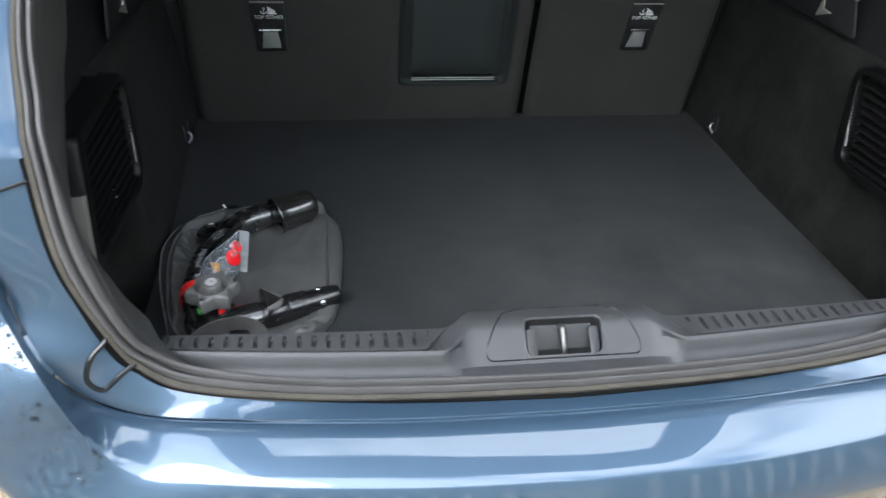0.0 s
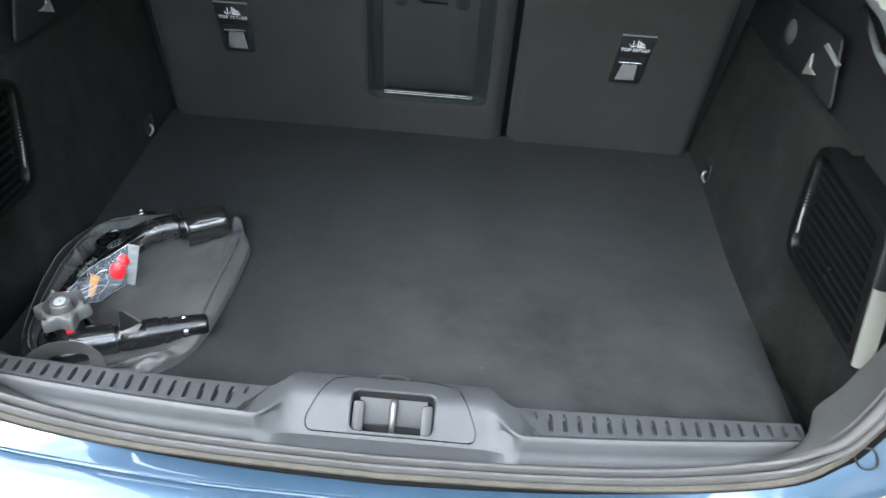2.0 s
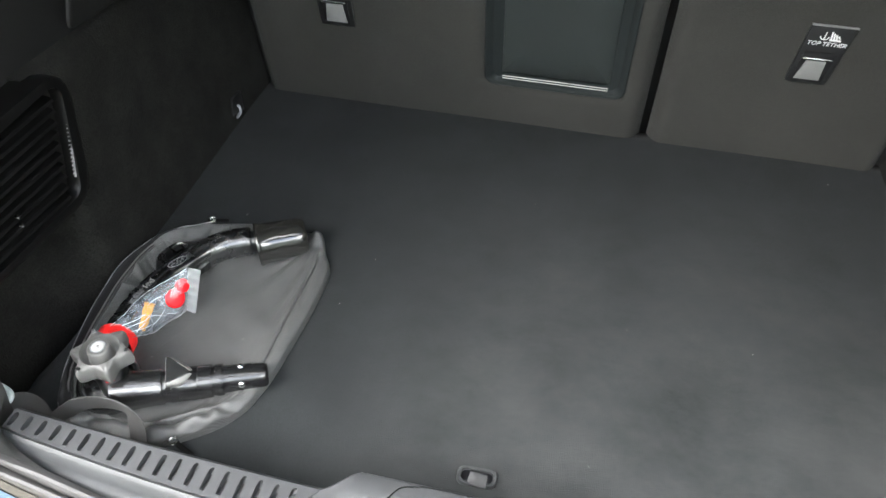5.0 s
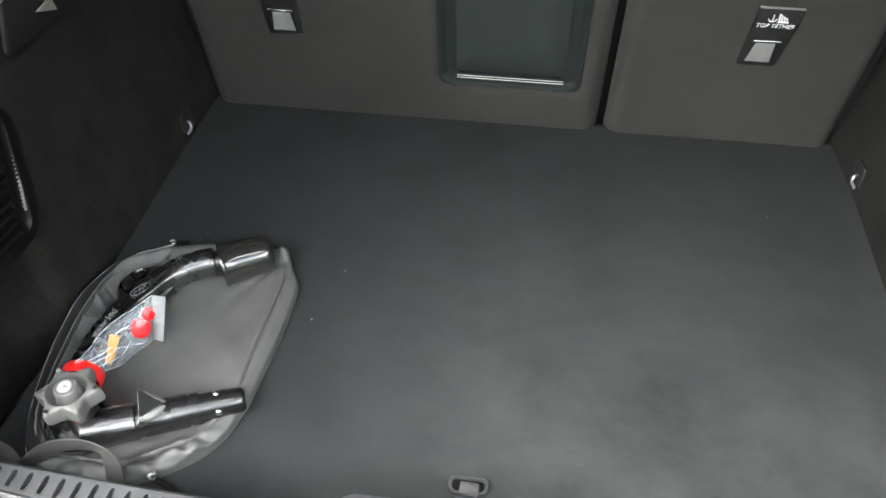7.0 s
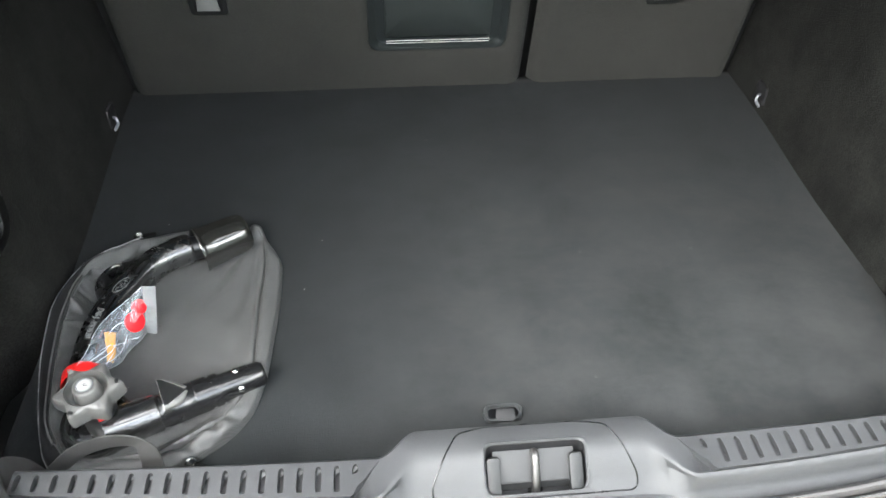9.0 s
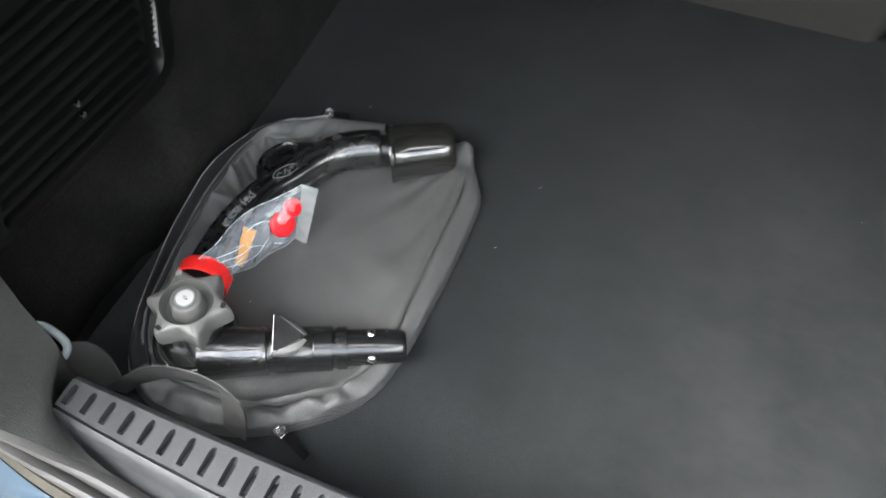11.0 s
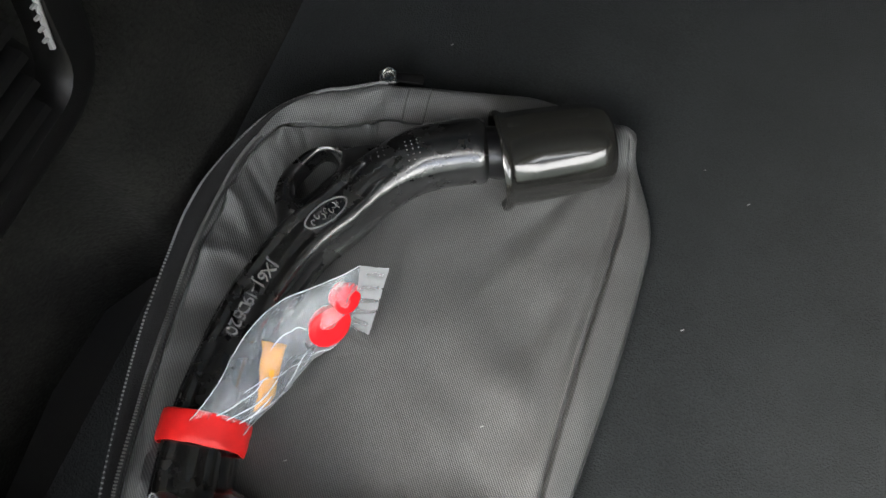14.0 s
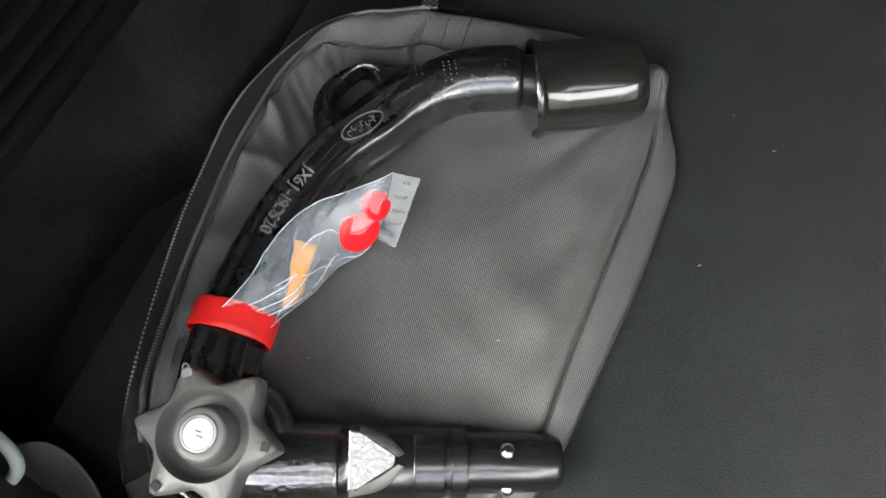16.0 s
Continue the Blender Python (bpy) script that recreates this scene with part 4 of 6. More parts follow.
def side_trim(s, label):
    trim = thing("side_trim", label, "side trim", "boot side trims")
    plan = [(0.0, 0.84)] + [(0.0, y) for y in (0.75, 0.65, 0.55, 0.45, 0.38, 0.335)]
    arc = [(0.026 - 0.026 * math.cos(a), 0.31 - 0.026 * math.sin(a)) for a in (math.pi / 2 * k / 6 for k in range(7))]
    plan += arc + [(0.045, 0.27), (0.062, 0.24), (0.068, 0.18), (0.062, 0.11), (0.03, 0.055), (0.0, 0.035)]
    bm = bmesh.new()
    rings = []
    for z in (-0.07, -0.02, 0.0, 0.05, 0.1, 0.15, 0.2, 0.24, 0.27, 0.279, 0.284, 0.286):
        drop = 0.012 * clamp01((z - 0.27) / 0.016) ** 2
        ring = []
        for out, y in plan:
            zz = z if y >= 0.30 else min(z, 0.19)
            ring.append(Vector((X0 + s * (side_x(y, zz) + out * (1.0 if zz < 0.16 else 0.4) + drop), y, zz)))
        rings.append(ring)
    rings.append([p + Vector((s * 0.035, 0, 0.002)) for p in rings[-1]])
    skin(bm, rings)
    part("side_wall", bm, SIDE_CARPET, trim, "dark grey felt-covered side wall")
    bm = bmesh.new()
    ys, zs = (0.13, 0.2, 0.27, 0.345, 0.44, 0.5, 0.6, 0.7, 0.8, 0.9), (0.27, 0.30, 0.36, 0.40, 0.440, 0.56, 0.62, 0.74)
    skin(bm, [[Vector((X0 + s * (0.556 + 0.16 * (z - 0.285) + 0.004 * math.sin(9 * y)), y, z)) for y in ys] for z in zs], skip=lambda i, j: i == 4 and 2 <= j < 4)
    part("upper_panel", bm, UPPER_PLASTIC, trim, "black upper trim panel")
    # shelf bracket with a bright clip and a small lens
    bm = bmesh.new()
    plate(bm, rounded([(0.40, 0.296), (0.63, 0.296), (0.62, 0.372), (0.44, 0.385)], 0.012), 0.004, Matrix(((0, 0, -s, X0 + s * 0.5455), (1, 0, 0, 0), (0, 1, 0, 0), (0, 0, 0, 1))), 0.004)
    bracket = part("shelf_bracket", bm, UPPER_PLASTIC, trim)
    face = Matrix(((0, 0, -s, X0 + s * 0.5415), (1, 0, 0, 0), (0, 1, 0, 0), (0, 0, 0, 1)))
    bm = bmesh.new()
    plate(bm, [(0.498, 0.338), (0.492, 0.320), (0.470, 0.318), (0.508, 0.304)], 0.003, face, 0.0006)
    part("clip", bm, SATIN_SILVER, bracket, "bright clip")
    bm = bmesh.new()
    plate(bm, [(0.472, 0.3590), (0.466, 0.3650), (0.412, 0.3560), (0.418, 0.3510)], 0.003, face, 0.0006)
    part("lens", bm, PALE_FLAP, bracket, "small pale lens")
    bm = bmesh.new()
    revolve(bm, (X0 + s * 0.545, 0.595, 0.335), (-s, 0, 0.1), [(-0.002, 0.02), (0.004, 0.019), (0.009, 0.013), (0.010, 0.0)], 20)
    part("shelf_pivot", bm, PILLAR_PLASTIC, bracket)
    # slatted storage cover
    bm = bmesh.new()
    radii = [0.042, 0.012, 0.014, 0.034]
    small = [0.028, 0.008, 0.009, 0.022]
    rings = [vent_ring(VENT, 0.0, -0.03, s, radii), vent_ring(VENT, 0.0, 0.002, s, radii), vent_ring(VENT, 0.002, 0.005, s, radii), vent_ring(VENT, 0.006, 0.006, s, radii),
             vent_ring(VENT, 0.019, 0.006, s, small), vent_ring(VENT, 0.0205, 0.004, s, small), vent_ring(VENT, 0.021, -0.010, s, small)]
    rows = skin(bm, rings, True)
    bm.faces.new(rows[-1])
    cover = part("vent_frame", bm, VENT_PLASTIC, trim, "black slatted cover frame")
    lo, hi = (0.284, 0.150), (0.322, 0.268)
    lo2, hi2 = (0.104, 0.152), (0.156, 0.260)
    for k in range(10):
        f = (k + 0.4) / 10
        a, b = Vector((mix(lo[0], hi[0], f), mix(lo[1], hi[1], f))), Vector((mix(lo2[0], hi2[0], f), mix(lo2[1], hi2[1], f)))
        a = a + (b - a).normalized() * 0.006
        bm = bmesh.new()
        rings = []
        for q in (a, a + (b - a) * 0.01, (a + b) / 2, b):
            top, foot = 0.004, -0.008
            rings.append([Vector((X0 + s * (vent_x(q.x, q.y + dz) - p), q.x, q.y + dz)) for dz, p in ((-0.0048, foot), (-0.0042, 0.001), (-0.002, top), (0.0012, 0.0032), (0.0034, -0.002), (0.0040, foot))])
        rows = skin(bm, rings)
        bm.faces.new(rows[0])
        bm.faces.new(rows[-1][::-1])
        part("slat", bm, VENT_PLASTIC, cover)
    bm = bmesh.new()
    strip = [Vector((X0 + s * (vent_x(mix(0.297, 0.3315, f), mix(0.170, 0.258, f)) - 0.004), mix(0.297, 0.3315, f), mix(0.170, 0.258, f))) for f in (k / 20 for k in range(21))]
    tube(bm, strip, 0.0013, 8)
    for p in strip[1:-1]:
        tube(bm, [p + Vector((0, 0.0006, 0)), p + Vector((0, -0.0034, 0.0012))], [0.0013, 0.0007], 6)
    part("bright_edge", bm, PALE_FLAP, cover, "pale toothed edge strip")
    for dz in (0.0, 0.011):
        bm = bmesh.new()
        q = (0.207, 0.169 + dz)
        revolve(bm, (X0 + s * (vent_x(*q) - 0.003), *q), (-s, 0, 0.1), [(-0.002, 0.0028), (0.0006, 0.0026), (0.0014, 0.0)], 10)
        part("rivet", bm, BARE_STEEL, cover)
    # rear rim of the cover, the daylight it catches put into a paler colour
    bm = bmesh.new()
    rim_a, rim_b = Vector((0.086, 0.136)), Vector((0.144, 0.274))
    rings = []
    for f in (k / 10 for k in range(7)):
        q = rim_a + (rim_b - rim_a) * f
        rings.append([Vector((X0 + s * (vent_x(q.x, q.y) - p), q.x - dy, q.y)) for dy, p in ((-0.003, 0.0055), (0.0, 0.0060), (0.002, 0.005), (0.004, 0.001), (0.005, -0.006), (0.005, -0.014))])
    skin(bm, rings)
    part("cover_rim", bm, LIT_RIM, trim, "rear rim of the side cover, daylight put into its pale grey")
    # lashing eye
    hook = part("hook_base", lashing_base(s), DARK_PLASTIC, trim)
    bm = bmesh.new()
    tube(bm, spline([(X0 + s * 0.526, 0.708, 0.014), (X0 + s * 0.520, 0.704, 0.026), (X0 + s * 0.514, 0.700, 0.027), (X0 + s * 0.512, 0.697, 0.019), (X0 + s * 0.518, 0.693, 0.010)], 14), 0.0024, 8)
    part("lashing_eye", bm, ZINC, hook, "bright zinc lashing eye")
    return trim


def lashing_base(s):
    bm = bmesh.new()
    plate(bm, rounded([(0.675, -0.004), (0.725, -0.004), (0.722, 0.046), (0.69, 0.046)], 0.006), 0.004, Matrix(((0, 0, -s, X0 + s * 0.523), (1, 0, 0, 0), (0, 1, 0, 0), (0, 0, 0, 1))), 0.001)
    return bm


def niche_tray(s, trim):
    bm = bmesh.new()
    box(bm, (min(X0 + s * 0.44, X0 + s * 0.62), -0.02, -0.075), (max(X0 + s * 0.44, X0 + s * 0.62), 0.36, -0.068), 0.001)
    part("tray", bm, DARK_PLASTIC, trim)


trim_a = side_trim(-1, "dark felt boot side trim beside the tow-bar bag, with slatted storage cover")
trim_b = side_trim(1, "dark felt boot side trim with slatted black storage cover")

niche_tray(-1, trim_a)
niche_tray(1, trim_b)

# trim between the seal and the side covers
BACK = [(0.0, 0.02, 0.04), (0.165, 0.02, 0.04), (0.30, 0.02, 0.05), (0.462, 0.030, 0.066), (0.474, 0.062, 0.085), (0.505, 0.075, 0.125),
        (0.54, 0.100, 0.210), (0.556, 0.210, 0.311), (0.558, 0.26, 0.35), (0.562, 0.335, 0.43), (0.54, 0.44, 0.62)]
ring_back = opening(BACK)
for s in (-1, 1):
    bm = bmesh.new()
    picks = [70 + s * k for k in range(21, 71)]
    skin(bm, [[ring_in[i] + (ring_back[i] - ring_in[i]) * f + Vector((0, -0.004 * math.sin(math.pi * f), 0.003 * math.sin(math.pi * f))) for i in picks] for f in (-0.08, 0.0, 0.15, 0.35, 0.6, 0.8, 0.95, 1.0)] + [[ring_back[i] + Vector((s * 0.012, 0.006, -0.03)) for i in picks], [ring_back[i] + Vector((s * 0.02, 0.008, -0.10)) for i in picks]])
    part("pillar_trim", bm, PILLAR_PLASTIC, trim_a if s < 0 else trim_b, "grey corner trim inside the seal")
    if s > 0:
        continue
    bm = bmesh.new()
    tube(bm, spline([(-0.530, 0.078, 0.036), (-0.522, 0.088, 0.041), (-0.516, 0.0925, 0.042), (-0.502, 0.0905, 0.042), (-0.490, 0.0865, 0.041), (-0.4855, 0.081, 0.039), (-0.489, 0.073, 0.034), (-0.493, 0.068, 0.029)], 28), 0.0034, 10)
    part("lashing_eye", bm, PALE_WIRE, trim_a if s < 0 else trim_b, "bright wire lashing eye")


# pale pillar cover above the black panel, with cream trim over it
low = spline([(0.531, 0.170, 0.333), (0.530, 0.199, 0.349), (0.530, 0.256, 0.3835), (0.530, 0.3465, 0.430), (0.530, 0.4235, 0.444), (0.524, 0.560, 0.482)], 72)
high = spline([(0.530, 0.066, 0.332), (0.530, 0.072, 0.345), (0.530, 0.088, 0.372), (0.531, 0.115, 0.42), (0.525, 0.160, 0.49), (0.515, 0.220, 0.58)], 72)
SPLIT = 0.449
rings = [[Vector((CX + p.x + 0.022, p.y, p.z - 0.016)) for p in low], [Vector((CX + p.x + 0.003, p.y, p.z - 0.003)) for p in low]]
rings += [[Vector((CX + mix(p.x, q.x, f) - 0.006 * math.sin(math.pi * f), mix(p.y, q.y, f), mix(p.z, q.z, f))) for p, q in zip(low, high)] for f in (0.0, 0.03, 0.07, 0.12, 0.18, 0.25, 0.33, 0.42, 0.5, 0.58, 0.66, 0.75, 0.83, 0.92, 1.0)]
rings += [[Vector((CX + q.x + 0.02, q.y - 0.004, q.z)) for q in high]]
def above(i, j):
    return sum(rings[a][b].z for a in (i, i + 1) for b in (j, j + 1)) / 4 > SPLIT
bm = bmesh.new()
skin(bm, rings, skip=above)
cover = part("pillar_cover", bm, PILLAR_PALE, trim_b, "light grey pillar cover", smooth=50)
bm = bmesh.new()
skin(bm, rings, skip=lambda i, j: not above(i, j))
part("pillar_top", bm, CREAM_TRIM, cover, "cream upper pillar trim", smooth=50)
bm = bmesh.new()
skin(bm, [[Vector((x, y, z)) for x, y, z in row] for row in (((0.572, 0.470, 0.416), (0.556, 0.3627, 0.3917), (0.551, 0.2975, 0.4011)), ((0.574, 0.462, 0.410), (0.560, 0.3294, 0.3801), (0.553, 0.2809, 0.3849)))])
part("pillar_spur", bm, PILLAR_PALE, cover, solid=0.006, facing=(-1, 0, 0))


# ---- carry bag ----
bag = thing("carry_bag", "flat grey woven zip-up carry bag lying on the boot floor", "bag")
# outline on the floor, and the seam or fold line inside it
RIM = [((-0.453, 0.100), (-0.440, 0.112)), ((-0.467, 0.139), (-0.458, 0.142)), ((-0.481, 0.190), (-0.468, 0.190)), ((-0.490, 0.231), (-0.474, 0.228)), ((-0.496, 0.275), (-0.479, 0.272)),
       ((-0.498, 0.300), (-0.480, 0.298)), ((-0.496, 0.322), (-0.480, 0.325)), ((-0.487, 0.354), (-0.478, 0.346)), ((-0.474, 0.380), (-0.470, 0.364)), ((-0.456, 0.398), (-0.455, 0.372)),
       ((-0.442, 0.406), (-0.440, 0.377)), ((-0.423, 0.417), (-0.420, 0.386)), ((-0.412, 0.420), (-0.408, 0.392)), ((-0.371, 0.431), (-0.370, 0.402)), ((-0.342, 0.440), (-0.340, 0.412)),
       ((-0.316, 0.445), (-0.316, 0.420)), ((-0.288, 0.445), (-0.290, 0.424)), ((-0.271, 0.441), (-0.272, 0.426)), ((-0.265, 0.432), (-0.267, 0.420)), ((-0.257, 0.414), (-0.263, 0.405)),
       ((-0.2405, 0.383), (-0.259, 0.380)), ((-0.2375, 0.346), (-0.259, 0.350)), ((-0.238, 0.294), (-0.260, 0.300)), ((-0.241, 0.246), (-0.260, 0.253)), ((-0.244, 0.205), (-0.259, 0.211)),
       ((-0.248, 0.180), (-0.261, 0.188)), ((-0.258, 0.146), (-0.270, 0.160)), ((-0.284, 0.113), (-0.292, 0.130)), ((-0.335, 0.080), (-0.338, 0.101)), ((-0.390, 0.072), (-0.390, 0.098)), ((-0.430, 0.080), (-0.424, 0.100))]
LOOP = 496
edge = spline([(*e, 0) for e, s in RIM], LOOP, True)
seam_loop = spline([(*s, 0) for e, s in RIM], LOOP, True)
mid = Vector((-0.365, 0.26, 0))


def cloth(k, f, lift=0.0):
    """A point of the bag: f 0 to 1 over the side band from the floor to the seam, 1 to 2 over the slack top."""
    e, s = edge[k % LOOP], seam_loop[k % LOOP]
    p = e.lerp(s, f) if f <= 1 else s.lerp(mid, f - 1)
    left = sstep((-0.425 - e.x) / 0.035) * sstep((e.y - 0.09) / 0.05)
    far = sstep((e.y - 0.385) / 0.03)
    near = sstep((0.16 - e.y) / 0.05)
    seam_z = 0.0120 + 0.0065 * max(left, 0.9 * far * sstep((-0.30 - e.x) / 0.06)) + 0.003 * near
    along = k / LOOP * 1.05
    stand = sstep((e.y - 0.095) / 0.05) * sstep((-0.285 - e.x) / 0.11)
    if f <= 1:
        e = e + (Vector((-0.296, 0.141, 0)) - e) * (0.0225 * stand)
        p = e.lerp(s, f)
        z = seam_z * (0.10 + 0.62 * sstep(f / 0.14) + 0.28 * sstep((f - 0.1) / 0.8))
        z += 0.0022 * math.sin(math.pi * f) * (1 - 0.5 * left)
        z = mix(z, 0.0015 + 0.0235 * sstep(f / 0.045) + 0.0030 * sstep(f / 0.14) - 0.0075 * sstep((f - 0.15) / 0.85), stand)
        z -= 0.0030 * max(0.0, 1 - abs(f - 0.985) / 0.05) * (1 - far)
        z += (0.0012 + 0.0030 * near + 0.002 * far) * noise.noise(Vector((along * 34, f * 1.5, 3.0))) * sstep(f / 0.2)
        z += 0.0065 * near * noise.noise(Vector((p.x * 60 + p.y * 25, p.y * 80 - p.x * 20, 9.0))) * sstep(f / 0.2)
    else:
        d = (p - s).length
        seam_z = mix(seam_z, 0.0205, stand)
        z = 0.0050 + (seam_z - 0.0050) * math.exp(-d / (0.010 + 0.012 * stand))
        z -= 0.0028 * math.exp(-(d / 0.0016) ** 2) * (1 - 0.6 * far)
        fold = max(left, far * sstep((-0.30 - e.x) / 0.06), 1.15 * near) * sstep(d / 0.004) * math.exp(-d / 0.030)
        ridge = (1 - abs(noise.noise(Vector((along * 15 + d * 22, d * 30 - along * 6, 5.0)))) * 2.6) * (0.45 + 0.9 * abs(noise.noise(Vector((along * 9, 4.0, 1.0))))* 2)
        z += fold * (0.0070 * ridge + 0.0034 * noise.noise(Vector((along * 75, d * 40, 8.0))))
        slack = sstep(d / 0.03)
        rx, ry = p.x + 0.274, p.y - 0.425
        turn, away = math.atan2(ry, rx), math.hypot(rx, ry)
        z += slack * 0.0055 * math.exp(-away / 0.075) * sstep(away / 0.03) * (1 - 2.4 * abs(noise.noise(Vector((turn * 3.4, away * 6.0, 11.0)))))
        z += sstep(d / 0.006) * math.exp(-d / 0.022) * (1 - left) * (1 - far) * (1 - near) * 0.0042 * (1 - 2.6 * abs(noise.noise(Vector((along * 9 + d * 40, d * 60, 14.0)))))
        z += slack * (0.0085 * noise.noise(Vector((p.x * 16 + p.y * 9, p.y * 7, 7.0))) + 0.0020 * noise.noise(Vector((p.x * 34 - p.y * 16, p.y * 30 + p.x * 12, 2.0))))
    corner = (p - Vector((-0.274, 0.429, 0))).length
    z += 0.015 * math.exp(-(corner / 0.010) ** 2) * sstep(f / 0.3)
    return Vector((p.x, p.y, max(z, 0.0015) + lift))


bm = bmesh.new()
shares = [0.0, 0.012, 0.025, 0.04, 0.07, 0.12, 0.2, 0.3, 0.42, 0.55, 0.68, 0.8, 0.88, 0.93, 0.96, 0.985, 1.0]
shares += [1 + g for g in (0.004, 0.009, 0.016, 0.026, 0.04, 0.058, 0.08, 0.105, 0.135, 0.17, 0.21, 0.26, 0.32, 0.39, 0.47, 0.56, 0.66, 0.77, 0.88, 0.97)]
rows = skin(bm, [[Vector((p.x, p.y, -0.001)) for p in edge]] + [[cloth(k, f) for k in range(LOOP)] for f in shares], True)
bm.faces.new(rows[-1])
body = part("bag_body", bm, BAG_CLOTH, bag, "grey woven bag cloth with a seamed side band", smooth=60)


def bag_line(first, last, f, lift, steps):
    """A line along the bag's rim, between two of its corner points."""
    per = LOOP / len(RIM)
    ks = [mix(first * per, last * per, k / steps) for k in range(steps + 1)]
    out = []
    for q in ks:
        a = math.floor(q)
        out.append(cloth(a, f, lift).lerp(cloth(a + 1, f, lift), q - a))
    return out


# dark zip flap along the standing side, beaded at its edge, with the zip itself on its inner side
per = LOOP / len(RIM)
rows = []
for f in (0.0, 0.1, 0.25, 0.45, 0.65, 0.85, 1.0):
    row = []
    for k in range(int(-0.4 * per), int(9.2 * per)):
        narrow = 1 - sstep((k / per - 6.2) / 3.0)
        row.append(cloth(k, 0.055 + (0.05 + 0.80 * narrow) * f, 0.0013 + 0.0010 * math.sin(math.pi * f) + 0.0009 * noise.noise(Vector((k * 0.05, f * 4, 2.0))) * math.sin(math.pi * f)))
    rows.append(row)
bm = bmesh.new()
skin(bm, rows)
part("zip_flap", bm, FLAP_CLOTH, bag, "black zip flap", smooth=60)
bead_line = bag_line(11.4, -0.3, 0.075, 0.0018, 240)
zip_inner = bag_line(7.4, 0.2, 0.86, 0.0022, 210)
for line, tape_r, tooth in ((bead_line, 0.0010, 0.00065), (zip_inner, 0.0021, 0.0008)):
    bm = bmesh.new()
    tube(bm, line, tape_r, 8, flat=0.5)
    tape = part("zip_tape", bm, ZIP_BLACK, bag)
    bm = bmesh.new()
    for i in range(1, len(line) - 1):
        t = (line[i + 1] - line[i - 1]).normalized()
        side = Vector((-t.y, t.x, 0))
        c = line[i] + Vector((0, 0, tape_r * 0.55))
        a, b, w = side * tooth, t * 0.00042, Vector((0, 0, tooth))
        vs = [bm.verts.new(c + sa * a + sb * b + (w if sw else -w * 0.4)) for sw in (0, 1) for sa, sb in ((-1, -1), (1, -1), (1, 1), (-1, 1))]
        bm.faces.new(vs[4:])
        for k in range(4):
            bm.faces.new((vs[k], vs[(k + 1) % 4], vs[4 + (k + 1) % 4], vs[4 + k]))
    part("zip_teeth", bm, PALE_FLAP if tooth < 0.0007 else KNOB_PLASTIC, tape, smooth=0)
for at, turn, long in (((-0.4175, 0.4140, 0.0290), 18, 0.021), ((-0.3095, 0.0892, 0.0105), -20, 0.028)):
    m = Matrix.Translation(at) @ Matrix.Rotation(radians(turn), 4, "Z")
    bm = bmesh.new()
    box(bm, (-0.006, -0.004, -0.002), (0.005, 0.004, 0.002), 0.0012, m)
    tube(bm, [m @ Vector((0.004 * math.cos(a), 0.0045 * math.sin(a), 0.003)) for a in (2 * math.pi * k / 12 for k in range(13))], 0.0009, 6)
    slider = part("zip_slider", bm, BARE_STEEL, bag, "small bright zip slider")
    bm = bmesh.new()
    plate(bm, rounded([(0.003, -0.0026), (long, -0.0034), (long, 0.0034), (0.003, 0.0026)], 0.002), 0.0018, m @ pose(0, 0, 0.0, 0, 6 if long < 0.025 else 15, 0), 0.0004)
    part("zip_pull", bm, CAP_DARK, slider, "black zip pull")


def ribbon(points, width, lean, count=40, thick=0.0012, power=2, first=0.0):
    """A strap on edge along a path."""
    bm = bmesh.new()
    line = spline(points, count)
    rings = []
    for i, p in enumerate(line):
        t = (line[min(i + 1, count)] - line[max(i - 1, 0)]).normalized()
        side = Vector((-t.y, t.x, 0)).normalized()
        up = (Vector((0, 0, 1)) + side * mix(first, lean, (i / count) ** power)).normalized()
        rings.append([p + up * (width * (f - 0.5)) + side * (sd * thick / 2) for f, sd in ((0, -1), (0.5, -1.2), (1, -1), (1, 1), (0.5, 1.2), (0, 1))])
    rows = skin(bm, rings, True)
    bm.faces.new(rows[0])
    bm.faces.new(rows[-1][::-1])
    return bm


# carry strap: an arch that turns its face at the far end
strap_line = spline([(-0.446, 0.074, 0.014), (-0.430, 0.083, 0.026), (-0.408, 0.089, 0.043), (-0.380, 0.0905, 0.053), (-0.357, 0.0895, 0.0535), (-0.345, 0.0865, 0.045), (-0.3415, 0.0815, 0.028), (-0.3420, 0.0760, 0.0105)], 48)
rings = []
for i, p in enumerate(strap_line):
    t = (strap_line[min(i + 1, 48)] - strap_line[max(i - 1, 0)]).normalized()
    w = Vector((0.0, -0.15, 0.97)).lerp(Vector((0.96, -0.15, 0.2)), sstep((i - 24) / 16))
    w = (w - t * w.dot(t)).normalized()
    n = t.cross(w)
    rings.append([p + w * (0.0112 * f) + n * (0.0008 * sd) for f, sd in ((-1, -0.7), (-0.8, -1), (0.8, -1), (1, -0.7), (1, 0.7), (0.8, 1), (-0.8, 1), (-1, 0.7))])
bm = bmesh.new()
rows = skin(bm, rings, True)
bm.faces.new(rows[0])
bm.faces.new(rows[-1][::-1])
part("strap_loop", bm, STRAP_CLOTH, bag, "grey webbing carry strap", smooth=50)
part("strap_tab", ribbon([(-0.494, 0.080, 0.017), (-0.480, 0.086, 0.019), (-0.462, 0.082, 0.019), (-0.446, 0.072, 0.017)], 0.032, 0.9, power=0), STRAP_CLOTH, bag, "grey webbing strap end")
bm = bmesh.new()
